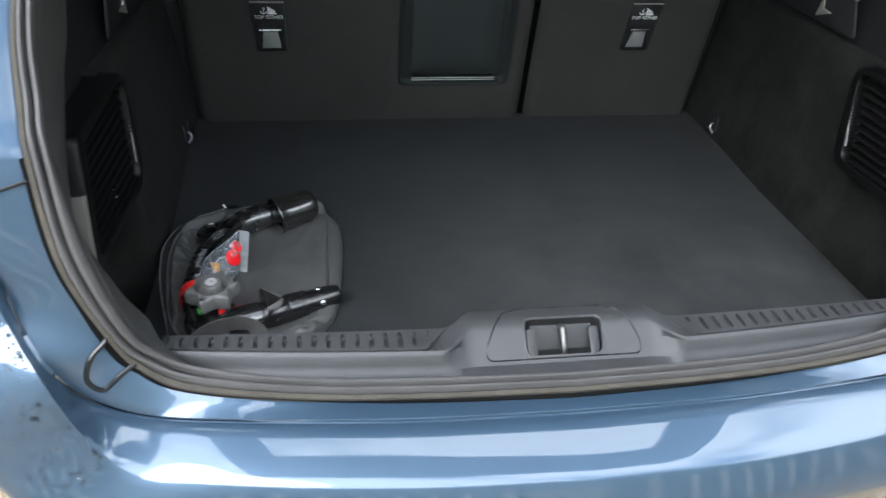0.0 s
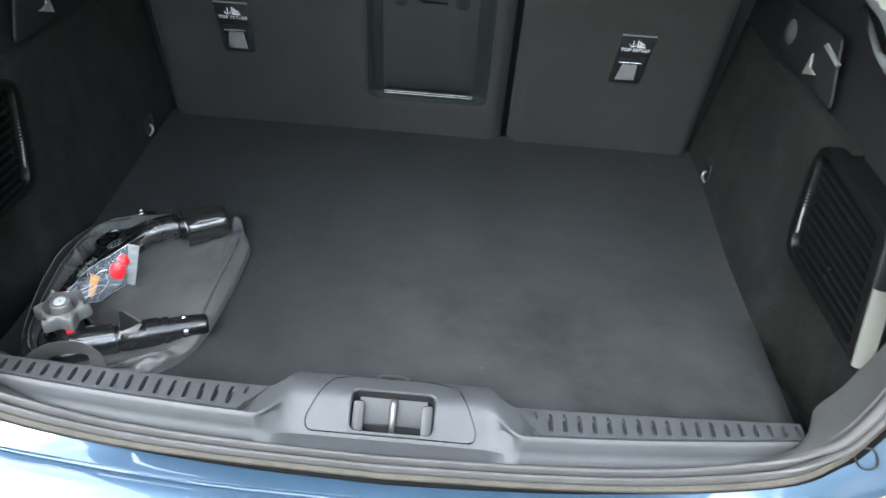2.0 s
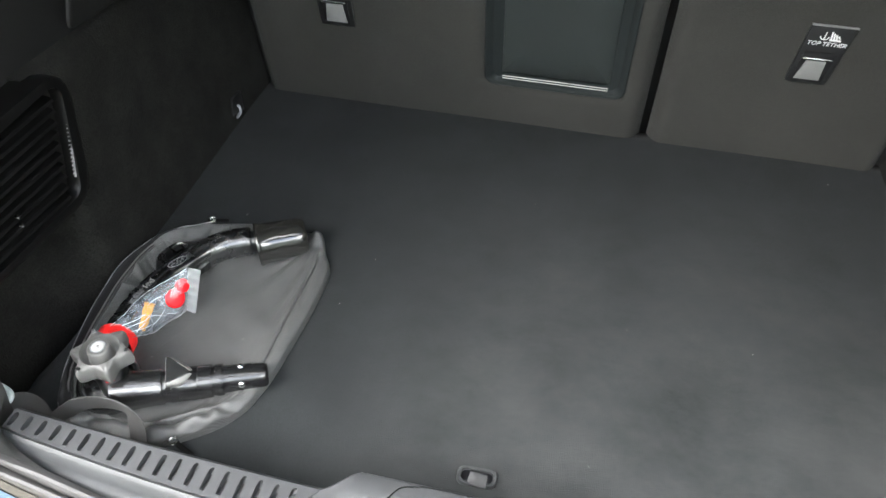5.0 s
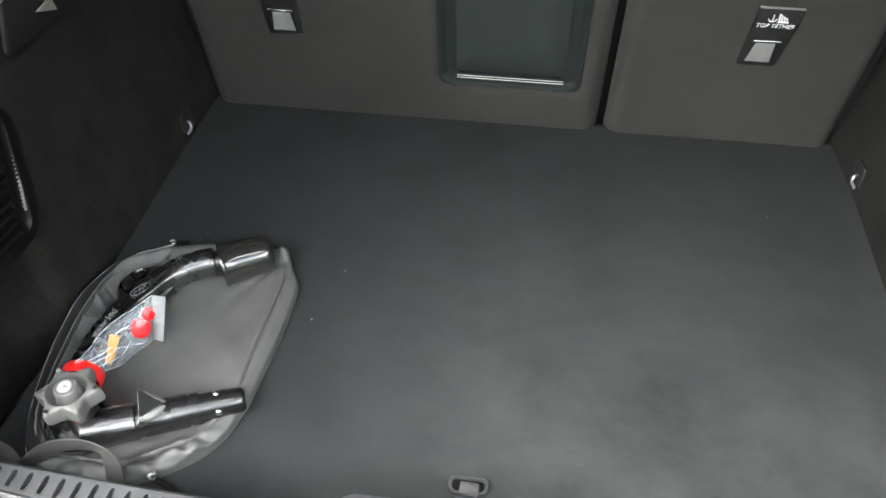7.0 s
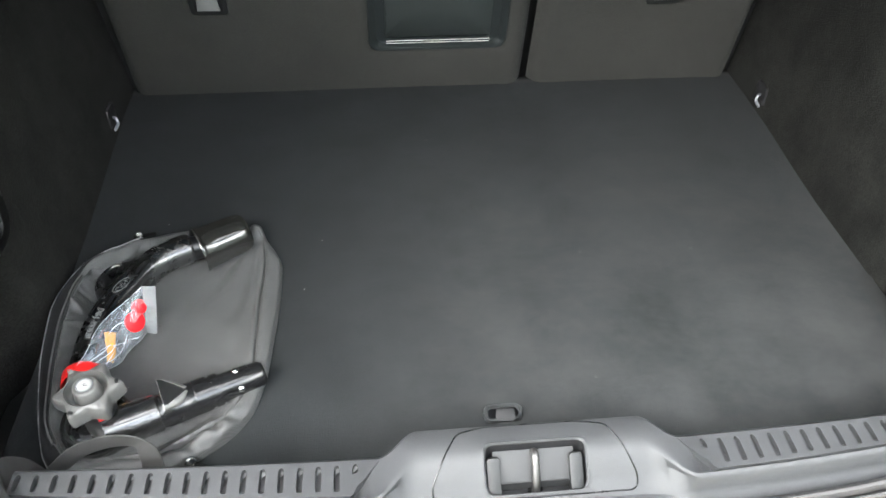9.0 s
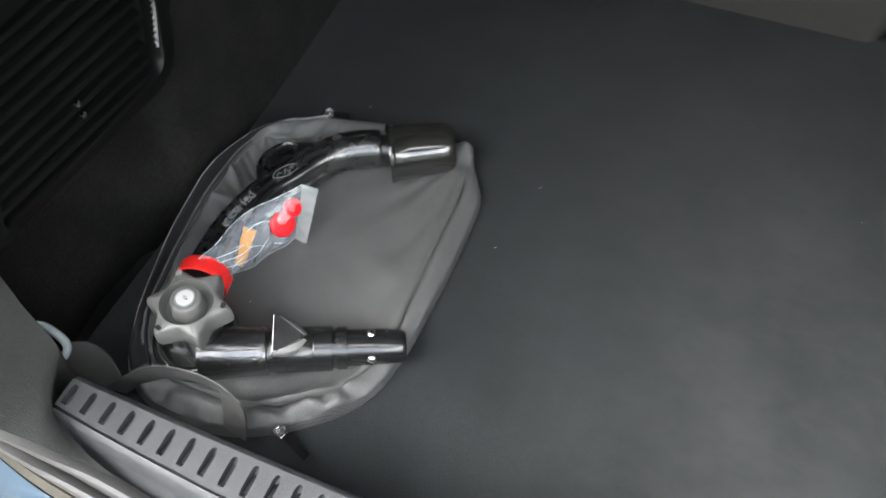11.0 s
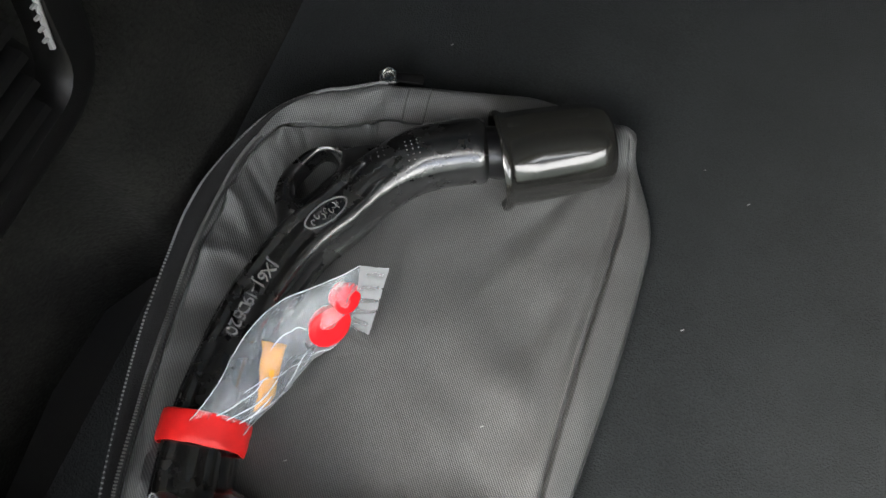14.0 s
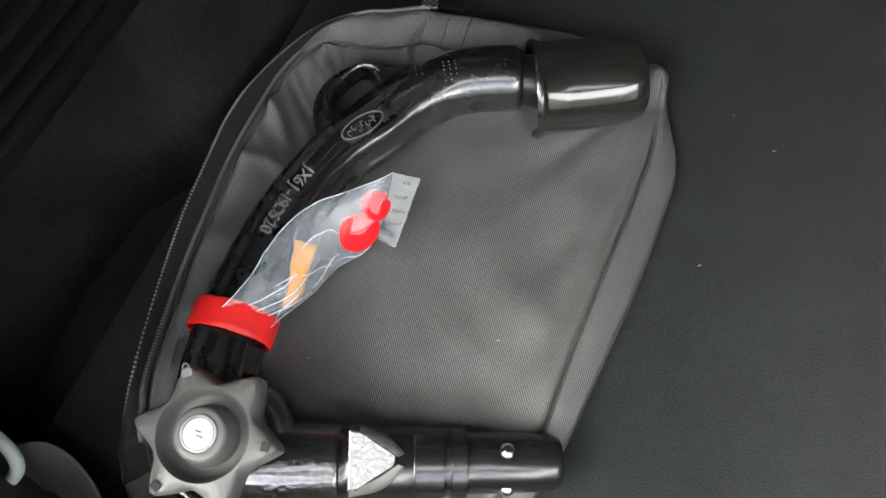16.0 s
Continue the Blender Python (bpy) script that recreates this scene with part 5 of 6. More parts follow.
for q in (12.2, 12.5):
    k = int(q * LOOP / len(RIM))
    tube(bm, [cloth(k, f, 0.0005) for f in (0.15, 0.3, 0.45, 0.6, 0.75, 0.9, 1.0)], 0.0005, 5)
part("seam", bm, ZIP_BLACK, bag)


# ---- tow bar ----
tow = thing("tow_bar", "glossy black detachable tow bar lying on its bag", "tow bar")
axis = Vector((0.911, 0.412, -0.030)).normalized()
SHAFT_B = Vector((-0.2463, 0.1926, 0.0165))
reach = 0.161
SHAFT_A = SHAFT_B - axis * reach
bm = bmesh.new()
prof = [(0.0, 0.0), (0.0, 0.0188), (0.048, 0.0188), (0.0505, 0.0178), (0.054, 0.0178), (0.0555, 0.0188)]
prof += [(0.085, 0.0186), (0.0856, 0.0181), (0.0862, 0.0181), (0.0868, 0.0186), (0.1008, 0.0184), (0.1013, 0.0166), (0.1044, 0.0166), (0.1049, 0.0178), (0.1124, 0.0176), (0.113, 0.0156), (0.1166, 0.0152), (0.120, 0.0152)]
prof += [(0.1455, 0.0149), (0.149, 0.0142), (0.157, 0.0136), (0.1595, 0.0126), (0.161, 0.0112), (0.1613, 0.0095), (0.1603, 0.0)]
revolve(bm, SHAFT_A, axis, prof, 48)
part("shaft", bm, SATIN_BLACK, tow, "machined black locking shaft")
bm = bmesh.new()
prof = [(-0.004, 0.0), (-0.004, 0.0232), (0.010, 0.0226), (0.022, 0.0216), (0.034, 0.0208), (0.046, 0.0204), (0.0485, 0.0202), (0.0495, 0.0194), (0.0497, 0.0)]
rows = revolve(bm, SHAFT_A, axis, prof, 64)
for ring in rows[1:-3]:
    for v in ring:
        base = SHAFT_A + axis * (v.co - SHAFT_A).dot(axis)
        v.co += (v.co - base).normalized() * 0.0005 * noise.noise(v.co * 260)
part("shaft_collar", bm, ROUGH_ENAMEL, tow, "rough forged black collar", smooth=60)
# wedge-shaped key: a ramp that leans to one side and runs out to a point
level = Vector((-axis.y, axis.x, 0)).normalized()
rise = axis.cross(level)


def on_shaft(s, n, h):
    return SHAFT_A + axis * s + level * n + rise * h


FACE = [(0.0545, -0.0145, 0.0222), (0.0585, -0.0140, 0.0212), (0.0770, -0.0026, 0.0196), (0.0778, 0.0022, 0.0200), (0.0605, 0.0128, 0.0310), (0.0555, 0.0130, 0.0335)]
FOOT = [(0.0540, -0.0178, 0.0140), (0.0590, -0.0178, 0.0135), (0.0815, -0.0034, 0.0160), (0.0815, 0.0040, 0.0162), (0.0625, 0.0165, 0.0230), (0.0550, 0.0165, 0.0240)]
bm = bmesh.new()
top_mid = Vector([sum(q[k] for q in FACE) / 6 for k in range(3)])
rows = skin(bm, [[on_shaft(q[0], q[1] * 0.8, 0.004) for q in FOOT], [on_shaft(*q) for q in FOOT], [on_shaft(*q) for q in FACE], [on_shaft(*(top_mid.lerp(Vector(q), 0.93) + Vector((0, 0, 0.0004)))) for q in FACE]], True)
bm.faces.new(rows[-1])
key = part("key_wedge", bm, ROUGH_ENAMEL, tow, "rough black wedge key", smooth=15)
for inner, outer in ((((0.0550, -0.0143, 0.0222), (0.0680, -0.0085, 0.0208), (0.0785, -0.0018, 0.0196)), ((0.0550, -0.0186, 0.0150), (0.0715, -0.0140, 0.0140), (0.0840, -0.0040, 0.0158))),
                     (((0.0602, 0.0130, 0.0312), (0.0700, 0.0072, 0.0252), (0.0788, 0.0018, 0.0200)), ((0.0615, 0.0166, 0.0246), (0.0735, 0.0125, 0.0190), (0.0840, 0.0044, 0.0160)))):
    bm = bmesh.new()
    a_line, b_line = spline(inner, 24), spline(outer, 24)
    rings = []
    for k in range(25):
        w = 0.25 + 0.75 * math.sin(math.pi * min(1.0, (k + 3) / 30)) ** 0.5
        p, q = on_shaft(*a_line[k]), on_shaft(*b_line[k])
        out = (p + q) / 2 - on_shaft(a_line[k].x, 0, 0)
        out.normalize()
        rings.append([p.lerp(q, g * w) + out * lift for g, lift in ((-0.02, -0.001), (0.02, 0.0003), (0.45, 0.0010), (0.8, 0.0005), (0.9, -0.0012))])
    rows = skin(bm, rings, True)
    bm.faces.new(rows[0][::-1])
    bm.faces.new(rows[-1])
    part("worn_edge", bm, WORN_STEEL, key, "bare worn steel edge", smooth=50)
for ang in (19, -75, 142):
    a = radians(ang)
    c = SHAFT_B - axis * 0.0285 + (level * math.sin(a) + rise * math.cos(a)) * 0.0128
    bm = bmesh.new()
    bmesh.ops.create_icosphere(bm, subdivisions=3, radius=0.0046, matrix=Matrix.Translation(c))
    part("locking_ball", bm, BARE_STEEL, tow, "bright steel locking ball")
# swan neck: a forged bar with a sunk web between two ridges on its top
NECK = [(-0.408, 0.128, 0.025), (-0.4215, 0.152, 0.025), (-0.4290, 0.177, 0.025), (-0.4335, 0.205, 0.024), (-0.4355, 0.230, 0.023), (-0.4350, 0.252, 0.0225), (-0.4322, 0.272, 0.0222), (-0.4245, 0.300, 0.0230), (-0.4108, 0.3240, 0.0245), (-0.4000, 0.3445, 0.0275), (-0.3838, 0.3645, 0.0305), (-0.3660, 0.3765, 0.0315), (-0.3475, 0.3854, 0.0315)]
bm = bmesh.new()
neck_line = spline(NECK, 96)
rings = []
for k, p in enumerate(neck_line):
    t = (neck_line[min(k + 1, 96)] - neck_line[max(k - 1, 0)]).normalized()
    side = t.cross(Vector((0, 0, 1))).normalized()
    up = side.cross(t)
    rad = mix(0.0212, 0.0182, sstep(k / 36)) + 0.0010 * sstep((k - 66) / 20)
    forged = sstep((k + 2) / 6) * (1 - sstep((k - 64) / 18))
    end = 1 - 0.10 * sstep((k - 94.5) / 2)
    ring = []
    for j in range(120):
        a = (j * 3 + 180) % 360 - 180  # degrees from the top, to its right
        cut = 0.13 * math.exp(-(a / 24) ** 6) + 0.02 * math.exp(-((a + 22) / 5) ** 2) + 0.02 * math.exp(-((a - 22) / 5) ** 2)
        cut += 0.15 * math.exp(-((a + 62) / 15) ** 4) + 0.12 * math.exp(-((a - 68) / 16) ** 4) - 0.045 * math.exp(-((a + 36) / 8) ** 2) - 0.05 * math.exp(-((a - 39) / 10) ** 2)
        q = rad * end * (1 - forged * cut)
        if forged:
            q += forged * 0.00035 * noise.noise(p * 240 + Vector((a * 0.12, 0, 0)))
        ring.append(p + side * (q * math.sin(radians(a))) + up * (q * mix(1.0, 1.06, forged) * math.cos(radians(a))))
    rings.append(ring)
rows = skin(bm, rings, True)
bm.faces.new(rows[0][::-1])
bm.faces.new(rows[-1])
neck = part("neck", bm, BLACK_ENAMEL, tow, "curved glossy black forged swan neck", smooth=60)
# cast eye whose web runs into the neck
eye_outer = spline([(-0.4425, 0.3050, 0), (-0.4495, 0.3190, 0), (-0.4502, 0.3310, 0), (-0.4450, 0.3450, 0), (-0.4390, 0.3522, 0), (-0.4290, 0.3566, 0), (-0.4160, 0.3612, 0), (-0.4020, 0.3690, 0), (-0.3960, 0.3560, 0), (-0.4080, 0.3330, 0), (-0.4210, 0.3080, 0), (-0.4340, 0.2980, 0)], 72, True)
eye_inner = spline([(-0.4372, 0.3208, 0), (-0.4400, 0.3245, 0), (-0.4412, 0.3310, 0), (-0.4384, 0.3400, 0), (-0.4345, 0.3492, 0), (-0.4300, 0.3518, 0), (-0.4248, 0.3500, 0), (-0.4222, 0.3440, 0), (-0.4262, 0.3350, 0), (-0.4318, 0.3235, 0)], 72, True)
mid_eye = Vector((-0.4318, 0.3362, 0))
def turned(loop):
    return sorted(loop, key=lambda p: math.atan2(p.y - mid_eye.y, p.x - mid_eye.x))
rings = []
for p, q in zip(turned(eye_outer), turned(eye_inner)):
    out = (p - q).normalized()
    rings.append([p.lerp(q, f) + Vector((0, 0, z)) for f, z in ((0.0, 0.024), (0.0, 0.031), (0.06, 0.0345), (0.22, 0.0372), (0.5, 0.0385), (0.78, 0.0380), (0.94, 0.0355), (1.0, 0.032), (1.0, 0.024))])
bm = bmesh.new()
skin(bm, rings + rings[:1])
bmesh.ops.remove_doubles(bm, verts=bm.verts[:], dist=0.00002)
part("safety_eye", bm, BLACK_ENAMEL, neck, "cast eye for the breakaway cable", smooth=60)
# oval emblem
bm = bmesh.new()
e_out = Vector((0.10, -0.06, 0.99)).normalized()
e_along = Vector((0.0135, 0.0215, 0.002))
e_along = (e_along - e_out * e_along.dot(e_out)).normalized()
e_side = e_out.cross(e_along)
EMBLEM = Vector((-0.4152, 0.3150, 0.0413))
emb = Matrix(((e_along.x, e_side.x, e_out.x, EMBLEM.x), (e_along.y, e_side.y, e_out.y, EMBLEM.y), (e_along.z, e_side.z, e_out.z, EMBLEM.z), (0, 0, 0, 1)))
plate(bm, [(0.0135 * math.cos(a), 0.0056 * math.sin(a)) for a in (2 * math.pi * k / 32 for k in range(32))], 0.004, emb @ Matrix.Translation((0, 0, -0.0036)), 0.0004)
part("emblem", bm, BLACK_ENAMEL, neck, "oval cast emblem")
bm = bmesh.new()
tube(bm, [emb @ Vector((0.0132 * math.cos(a), 0.0053 * math.sin(a), 0.0006)) for a in (2 * math.pi * k / 32 for k in range(33))], 0.0005, 6, caps=False)
for k, (x, y, w) in enumerate(((-0.0085, -0.0008, 0.0026), (-0.0052, 0.0012, 0.0020), (-0.0025, -0.0010, 0.0022), (0.0005, 0.0008, 0.0020), (0.0030, -0.0006, 0.0020), (0.0055, 0.0010, 0.0026), (0.0078, -0.0006, 0.0018))):
    tube(bm, [emb @ Vector((x + w * 0.5 * math.cos(a), y + 0.0016 * math.sin(a), 0.0008)) for a in (math.pi * (0.15 + 0.5 * (k % 3)) + 1.3 * math.pi * j / 8 for j in range(9))], 0.00042, 5)
part("emblem_relief", bm, LIT_RELIEF, neck, "raised rim and marks of the emblem")
bm = bmesh.new()
for row_at, cols, high in (((-0.3972, 0.3560), 2, 0.0488), ((-0.3835, 0.3640), 3, 0.0508)):
    d = Matrix.Translation((row_at[0], row_at[1], high)) @ Matrix.Rotation(radians(34), 4, "Z")
    for i in range(cols):
        for j in range(5 if cols == 3 else 3):
            bmesh.ops.create_icosphere(bm, subdivisions=1, radius=0.00045, matrix=d @ Matrix.Translation((0.0033 * (i - 1), -0.0026 * (j - 1.5), 0.0004 - 0.00042 * abs(j - 1.2) ** 2)))
part("stamped_dots", bm, PALE_FLAP, neck)
# raised black letters, their highlights painted as grey
spot = 0.2795
for letter in "JX6J-19D520":
    wide = 0.0032 if letter in "-1" else 0.0044
    k = min(range(97), key=lambda i: abs(neck_line[i].y - spot))
    t = (neck_line[k + 2] - neck_line[k - 2]).normalized()
    side = t.cross(Vector((0, 0, 1))).normalized()
    rad = mix(0.0212, 0.0182, sstep(k / 36))
    p = neck_line[k] + (neck_line[k + 1] - neck_line[k]) * ((spot - neck_line[k].y) / max(1e-6, neck_line[k + 1].y - neck_line[k].y)) + side.cross(t) * (rad * 1.06 * 0.872 + 0.0007)
    up = side.cross(t)
    lettering("cast_letter", letter, 0.0094, Matrix(((-t.x, side.x, up.x, p.x), (-t.y, side.y, up.y, p.y), (-t.z, side.z, up.z, p.z), (0, 0, 0, 1))), LIT_RELIEF, neck, 0.0009)
    spot -= wide
# ball under its plastic cap
CAP_AT, CAP_TO = Vector((-0.3375, 0.3830, 0.0295)), Vector((-0.2810, 0.4140, 0.0330))
cap_axis = (CAP_TO - CAP_AT).normalized()
cap_len = (CAP_TO - CAP_AT).length
bm = bmesh.new()
revolve(bm, CAP_AT, cap_axis, [(0.036, 0.0), (0.035, 0.020), (0.012, 0.0250), (0.002, 0.0264), (-0.0005, 0.0274), (-0.0015, 0.0285), (0.0, 0.0292), (0.002, 0.0290), (0.0034, 0.0280), (0.005, 0.0272), (0.02, 0.0268), (0.034, 0.0260), (cap_len - 0.018, 0.0253), (cap_len - 0.010, 0.0245), (cap_len - 0.005, 0.0232), (cap_len - 0.002, 0.0212), (cap_len - 0.0006, 0.0188), (cap_len, 0.0155), (cap_len + 0.0006, 0.008), (cap_len + 0.0008, 0.0)], 64)
part("ball_cap", bm, CAP_PLASTIC, tow, "black plastic ball cover with a flared rim")
# near-black disc that stands in for the shaded hollow of the cap
bm = bmesh.new()
revolve(bm, CAP_AT, cap_axis, [(0.005, 0.0255), (0.0055, 0.020), (0.007, 0.0)], 40)
part("cap_shade", bm, CAP_DARK, tow)
bm = bmesh.new()
tube(bm, [(-0.352, 0.3828, 0.0315), (-0.342, 0.3865, 0.0312), (-0.325, 0.3905, 0.0305)], 0.0150, 24)
part("ball_stem", bm, GLOSS_BLACK, tow)
# boss, knob and lock
KNOB = Vector((-0.3985, 0.1375, 0.0))
tip_dir = Vector((-0.02, -0.06, 1.0)).normalized()
bm = bmesh.new()
revolve(bm, KNOB + Vector((-0.0065, 0.0, 0.003)), (0.02, -0.22, 1), [(0.003, 0.0), (0.003, 0.027), (0.008, 0.0325), (0.016, 0.0350), (0.024, 0.0358), (0.0275, 0.0352), (0.0305, 0.0335), (0.0325, 0.0310), (0.0328, 0.0285), (0.0315, 0.0262), (0.0285, 0.0246), (0.020, 0.0238), (0.018, 0.0)], 64)
part("boss", bm, ROUGH_ENAMEL, tow, "round glossy black lock housing")
bm = bmesh.new()
revolve(bm, KNOB, tip_dir, [(0.014, 0.0), (0.014, 0.0172), (0.044, 0.0172), (0.045, 0.0180), (0.060, 0.0180), (0.066, 0.0170), (0.066, 0.0)], 40)
collar = part("indicator_collar", bm, GLOSS_BLACK, tow)
right = Vector((0, 1, 0)).cross(tip_dir).normalized()
fwd = tip_dir.cross(right)
def round_knob(a, r, h):
    return KNOB + right * (r * math.cos(a)) + fwd * (r * math.sin(a)) + tip_dir * h
for a0, w, mt, nm, r in ((219, 10, GREEN_MARK, "green_mark", 0.0228), (303, 13, RED_TAPE, "red_mark", 0.0184), (100, 13, RED_TAPE, "red_mark", 0.0184)):
    bm = bmesh.new()
    skin(bm, [[round_knob(radians(a0 + w * k), r, h) for k in (-1, -0.5, 0, 0.5, 1)] for h in (0.0490, 0.0575)])
    part(nm, bm, mt, collar)
bm = bmesh.new()
def star(a, big, small):
    f = abs((math.degrees(a) - 12.5) % 60 / 30 - 1)
    return small + (big - small) * min(f, 0.94) ** 1.7
rings = []
for h, k, flat in ((0.0620, 0.90, 0), (0.0628, 0.97, 0), (0.066, 1.0, 0), (0.0755, 1.0, 0), (0.0792, 0.975, 0), (0.0812, 0.93, 0)):
    rings.append([round_knob(a, star(a, 0.0342, 0.0236) * k, h) for a in (2 * math.pi * j / 96 for j in range(96))])
for h, r in ((0.0826, 0.0214), (0.0828, 0.0205), (0.0800, 0.0200), (0.0735, 0.0186), (0.0722, 0.0168), (0.0722, 0.0138), (0.0765, 0.0128), (0.0845, 0.0120), (0.0868, 0.0112), (0.0872, 0.0102), (0.0872, 0.0084), (0.0862, 0.0082)):
    rings.append([round_knob(2 * math.pi * j / 96, r, h) for j in range(96)])
rows = skin(bm, rings, True)
bm.faces.new(rows[0])
bm.faces.new(rows[-1])
knob = part("knob", bm, KNOB_PLASTIC, tow, "grey six-pointed locking hand wheel", smooth=50)
bm = bmesh.new()
revolve(bm, KNOB, tip_dir, [(0.080, 0.0070), (0.0874, 0.0070), (0.0882, 0.0064), (0.0884, 0.0)], 32)
lock = part("lock_cover", bm, surface("lock_steel", (0.66, 0.66, 0.65), 0.35, metal=0.5, mottle=(60.0, 0.06), grain=(700.0, 0.03)), knob, "bright round lock cover")
bm = bmesh.new()
tube(bm, [round_knob(2 * math.pi * k / 32, 0.0075, 0.0876) for k in range(33)], 0.0006, 6, caps=False)
part("lock_ring", bm, ZINC, knob)
bm = bmesh.new()
for x, y, w in ((-0.0008, 0.0008, 0.0008), (0.0006, 0.0010, 0.0006), (0.0012, -0.0008, 0.0018)):
    p = KNOB + right * x + fwd * y + tip_dir * 0.0884
    box(bm, (p.x - w, p.y - 0.0003, p.z - 0.0004), (p.x + w, p.y + 0.0003, p.z + 0.0002))
part("lock_mark", bm, ZIP_BLACK, lock)
for a0 in (133, 13, 253):
    bm = bmesh.new()
    mk = Matrix.Translation(round_knob(radians(a0), 0.0282, 0.0819)) @ Matrix.Rotation(radians(a0 - 90), 4, "Z")
    plate(bm, rounded([(-0.0022, -0.0018), (0.0022, -0.0018), (0.0022, 0.0016), (-0.0022, 0.0016)], 0.0005, 2), 0.0012, mk)
    if a0 == 133:
        tube(bm, [mk @ Vector((0.0015 * math.cos(a), 0.0020 + 0.0022 * math.sin(a), 0.0006)) for a in (math.pi * k / 6 for k in range(7))], 0.0004, 5)
    part("knob_symbol", bm, PALE_FLAP if a0 == 133 else DARK_PLASTIC, knob)
# red tape band, its lower edge torn
at = min(range(97), key=lambda k: abs(neck_line[k].y - 0.1870))
t = (neck_line[at + 3] - neck_line[at - 3]).normalized()
bm = bmesh.new()
centre = neck_line[at] + Vector((0.0005, 0, 0.0012))
bx = t.cross(Vector((0, 0, 1))).normalized()
bz = bx.cross(t).normalized()
rings = []
for f, k in ((-0.0080, 1.0), (-0.0074, 1.015), (-0.004, 1.03), (0.0, 1.02), (0.004, 1.03), (0.0074, 1.02), (0.0080, 1.0)):
    rings.append([centre + t * (f + (0.0008 * noise.noise(Vector((a * 3.0, 0.5, 2.0))) if f < -0.005 else 0.0002 * math.cos(a))) + bx * (0.0222 * k * math.cos(a)) + bz * (0.0222 * k * math.sin(a)) for a in (2 * math.pi * j / 72 for j in range(72))])
skin(bm, rings, True)
part("red_band", bm, RED_TAPE, tow, "bright red band round the neck", solid=0.0006)


# ---- small polythene bag with spare parts ----
sachet = thing("plastic_bag", "clear polythene bag of red caps and a yellow tag", "plastic bag")
upper_edge = spline([(-0.4330, 0.1900, 0.0485), (-0.4308, 0.2000, 0.0475), (-0.4285, 0.2153, 0.0465), (-0.4285, 0.2274, 0.0460), (-0.4245, 0.2456, 0.0465), (-0.4160, 0.2607, 0.0485), (-0.4040, 0.2699, 0.0535), (-0.3918, 0.2785, 0.0600), (-0.3819, 0.2864, 0.0655)], 96)
lower_edge = spline([(-0.4100, 0.1930, 0.0330), (-0.4095, 0.2015, 0.0260), (-0.4070, 0.2146, 0.0160), (-0.4050, 0.2229, 0.0110), (-0.4025, 0.2367, 0.0085), (-0.3975, 0.2472, 0.0085), (-0.3905, 0.2565, 0.0090), (-0.3880, 0.2630, 0.0090), (-0.3866, 0.2680, 0.0085)], 96)


def film_rings(steps):
    """The front sheet of the bag, from the red band to the weld, bulging over what it holds."""
    rings = []
    for i in range(steps + 1):
        f = i / steps
        q = min(f * 96, 95.999)
        a = upper_edge[int(q)].lerp(upper_edge[int(q) + 1], q % 1)
        b = lower_edge[int(q)].lerp(lower_edge[int(q) + 1], q % 1)
        t = (upper_edge[min(int(q) + 1, 96)] - upper_edge[max(int(q) - 1, 0)]).normalized()
        n = (b - a).cross(t).normalized()
        n = n if n.x + n.z > 0 else -n
        ring = []
        for j in range(41):
            v = -1 + j / 20
            puff = 0.0128 * (1 - v * v) ** 0.8 * sstep(f / 0.3) * (1 - 0.8 * sstep((f - 0.80) / 0.20))
            pleat = 1 - 0.55 * sstep((f - 0.1) / 0.5)
            crease = pleat * 0.0026 * (1 - abs(noise.noise(Vector((f * 3.0 + v * 0.5, v * 3.4 + f * 2.4, 5)))) * 2) ** 2
            crease += 0.0018 * (1 - abs(noise.noise(Vector((f * 5.0 + v * 2.0, v * 1.8 - f * 4, 8)))) * 2.2) ** 2
            crease *= sstep(f / 0.04) * (1 - sstep((f - 0.93) / 0.07))
            ring.append(a.lerp(b, (v + 1) / 2) + n * (puff + crease * (1 - v * v * 0.7) + 0.0008))
        rings.append(ring)
    return rings


film_grid = film_rings(110)
bm = bmesh.new()
skin(bm, film_grid)
part("film", bm, POLYTHENE, sachet, "creased clear film", smooth=75, facing=(0.5, 0, 1))
far_top, far_low = Vector((-0.3686, 0.2912, 0.0594)), Vector((-0.3745, 0.2668, 0.0058))
rings = []
for i in range(15):
    f = i / 14
    rings.append([p.lerp(far_top.lerp(far_low, j / 40), f) + Vector((0.7, -0.3, 0.4)) * (0.0009 * math.sin(j * 0.85) * math.sin(math.pi * f) + 0.0012 * abs(noise.noise(Vector((f * 3, j * 0.16, 4.0)))) * sstep(f / 0.3)) for j, p in enumerate(film_grid[-1])])
bm = bmesh.new()
skin(bm, rings)
part("welded_end", bm, WELDED_FILM, sachet, "milky welded end of the bag", smooth=75, facing=(0.5, 0, 1))
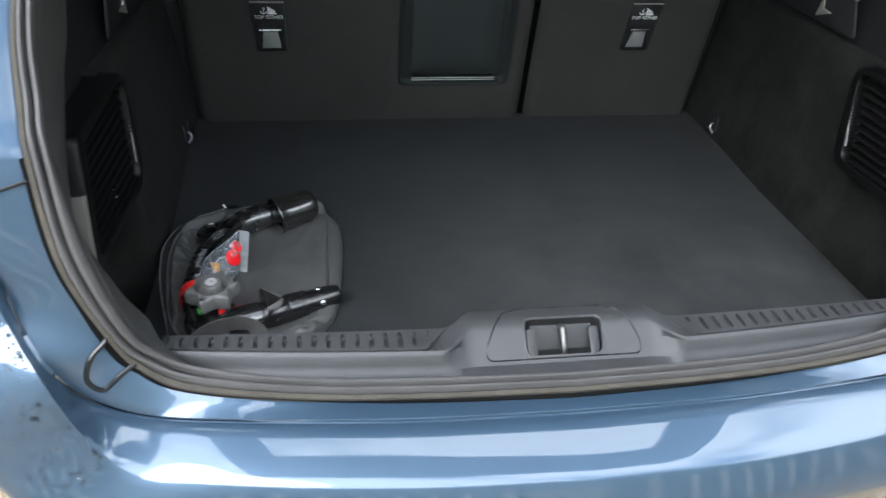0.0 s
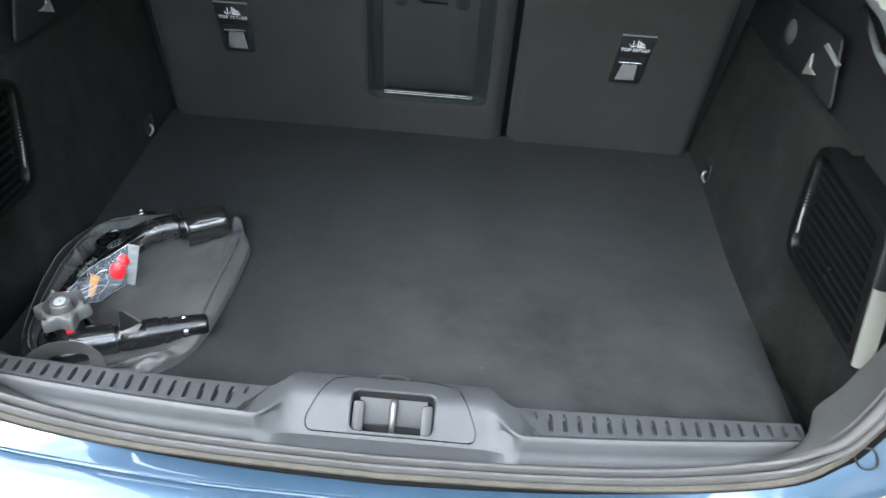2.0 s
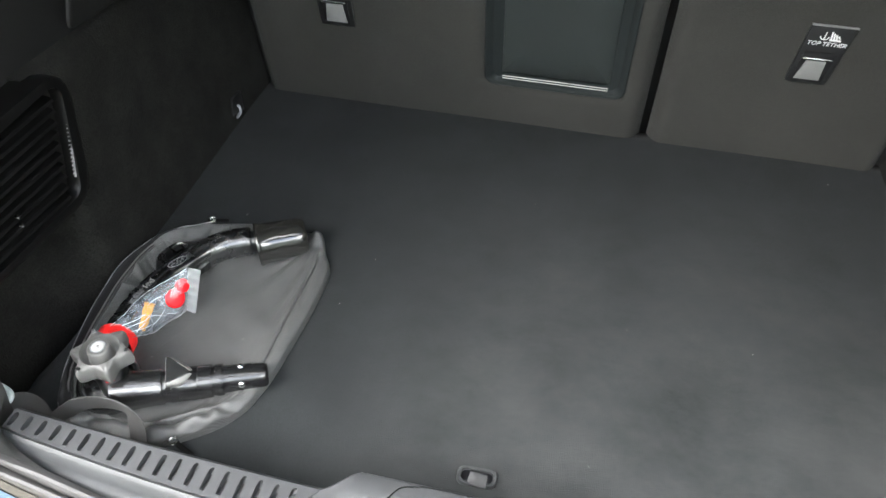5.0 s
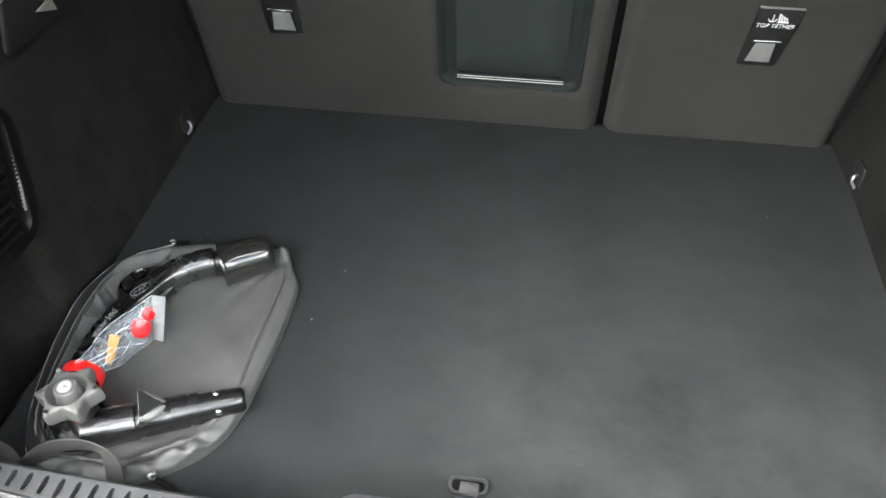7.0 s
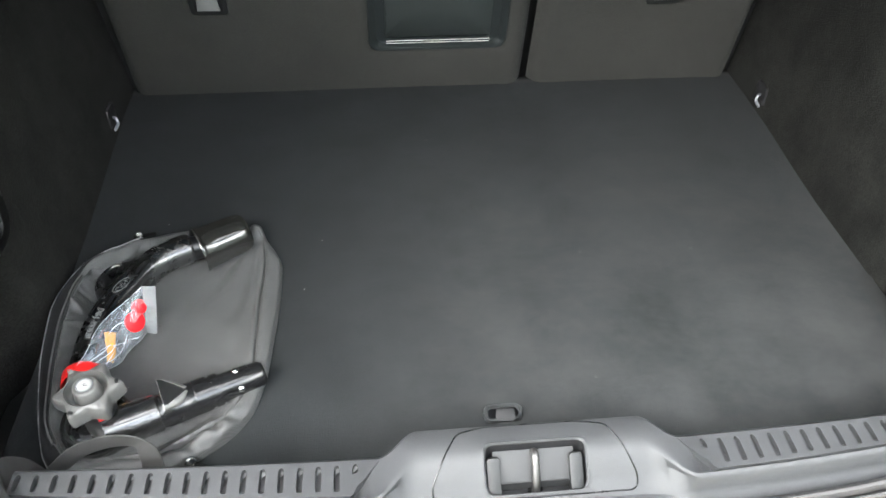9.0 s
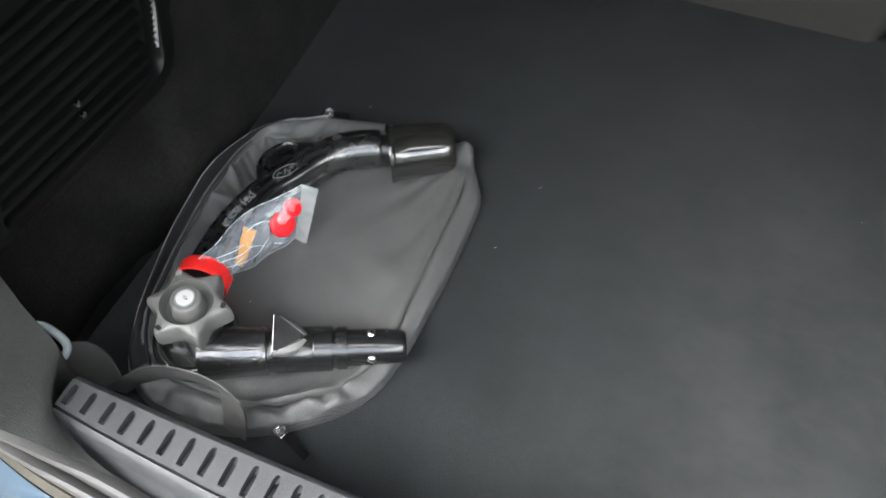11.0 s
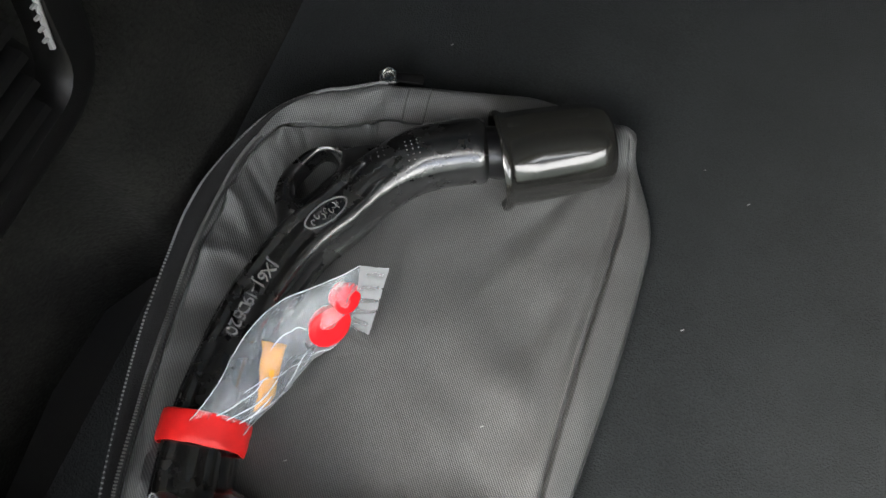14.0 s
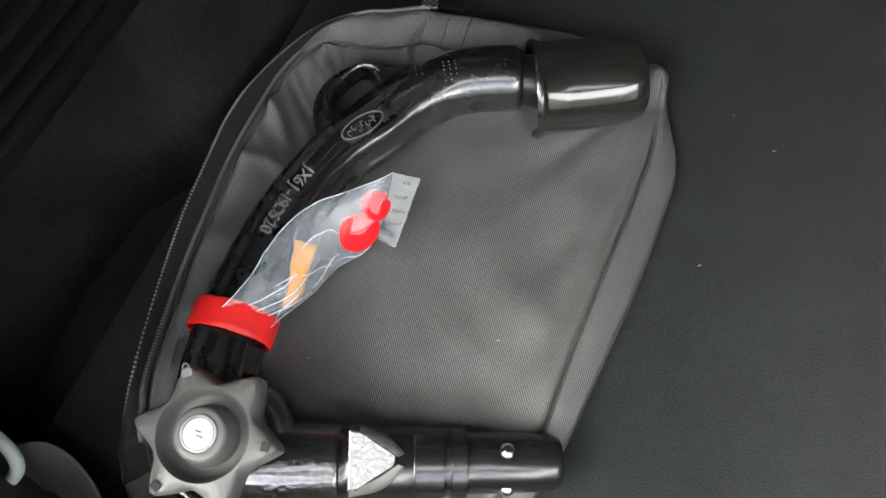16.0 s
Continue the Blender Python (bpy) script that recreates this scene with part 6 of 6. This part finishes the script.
# pale threads drawn as the glints along the film's creases and edges
for f0, f1, v0, v1 in ((0.02, 0.34, 8, 15), (0.03, 0.42, 17, 20), (0.02, 0.30, 26, 30), (0.22, 0.55, 12, 27), (0.30, 0.62, 31, 22), (0.46, 0.70, 9, 13), (0.60, 0.86, 29, 33), (0.12, 0.26, 33, 24)):
    bm = bmesh.new()
    ridge_line = []
    for q in range(15):
        g = q / 14
        i, j = mix(f0, f1, g) * 110, mix(v0, v1, g) + 2.0 * math.sin(3 * g + f0 * 20)
        ridge_line.append(film_grid[int(i)][int(j)].lerp(film_grid[int(i)][int(j) + 1], j % 1) + Vector((0.0003, -0.0001, 0.0004)))
    tube(bm, spline(ridge_line[::2], 28), [0.0001 + 0.00028 * math.sin(math.pi * k / 28) for k in range(29)], 6)
    part("film_glint", bm, FILM_GLINT, sachet)
for j in (0, 40):
    bm = bmesh.new()
    tube(bm, [film_grid[i][j] for i in range(0, 111, 2)], 0.00024, 5)
    part("film_edge", bm, FILM_GLINT, sachet)


def disc(at, radius, tall, normal, name, material, parent):
    bm = bmesh.new()
    revolve(bm, at, normal, [(-tall, 0.0), (-tall, radius * 0.86), (-0.001, radius * 0.9), (0.0, radius), (0.0014, radius), (0.0021, radius * 0.94), (0.0025, radius * 0.7), (0.0026, 0.0)], 32)
    return part(name, bm, material, parent)


# what the bag holds presses against the film from inside
out_of_bag = Vector((0.60, -0.25, 0.75)).normalized()


def under_film(p):
    """The place on the film in front of a point, and the way it faces there."""
    p = Vector(p)
    best = min(((q - p - out_of_bag * (q - p).dot(out_of_bag)).length, i, j) for i, row in enumerate(film_grid[:-1]) for j, q in enumerate(row[:-1]))
    i, j = best[1], best[2]
    n = (film_grid[min(i + 3, 110)][j] - film_grid[max(i - 3, 0)][j]).cross(film_grid[i][min(j + 3, 40)] - film_grid[i][max(j - 3, 0)]).normalized()
    return film_grid[i][j], n if n.dot(out_of_bag) > 0 else -n


for at, radius, tall, sink in (((-0.3935, 0.2590, 0.0335), 0.0118, 0.004, 0.0026), ((-0.3905, 0.2745, 0.0390), 0.0085, 0.005, 0.0026)):
    c, n = under_film(at)
    n = (n + out_of_bag).normalized()
    disc(c - n * sink, radius, tall, n, "red_cap", RED_PLASTIC, sachet)
low, high = Vector((-0.4172, 0.2110, 0.0190)), Vector((-0.4128, 0.2400, 0.0415))
across = (high - low).cross(out_of_bag).normalized()
rows = []
for u in (-1, -0.5, 0, 0.5, 1):
    row = []
    for k in range(9):
        g = k / 8
        c, n = under_film(low.lerp(high, g) + across * (u * mix(0.0043, 0.0058, g)))
        row.append(c - out_of_bag * 0.0007)
    rows.append(row)
bm = bmesh.new()
skin(bm, rows)
part("yellow_tag", bm, YELLOW_TAG, sachet, solid=0.0012, facing=(0.6, -0.25, 0.75))


# ---- lint on the carpet ----
lint = thing("lint", "pale flecks of lint on the boot carpet", "lint", kind="stuff")
bm = bmesh.new()
for _ in range(11):
    x, y = random.uniform(-0.22, 0.50), random.uniform(0.10, 0.78)
    a, r = random.uniform(0, 6.28), random.uniform(0.00015, 0.00025)
    tube(bm, [(x, y, 0.0008), (x + 0.0014 * math.cos(a), y + 0.0014 * math.sin(a), 0.0016)], r, 5)
for x, y, z in ((-0.396, 0.467, 0.002), (-0.391, 0.189, 0.0085), (-0.30, 0.24, 0.0085), (-0.21, 0.33, 0.002), (-0.19, 0.42, 0.002)):
    tube(bm, [(x, y, z), (x + 0.0015, y + 0.001, z + 0.001)], 0.0003, 5)
part("flecks", bm, LINT, lint, smooth=0)
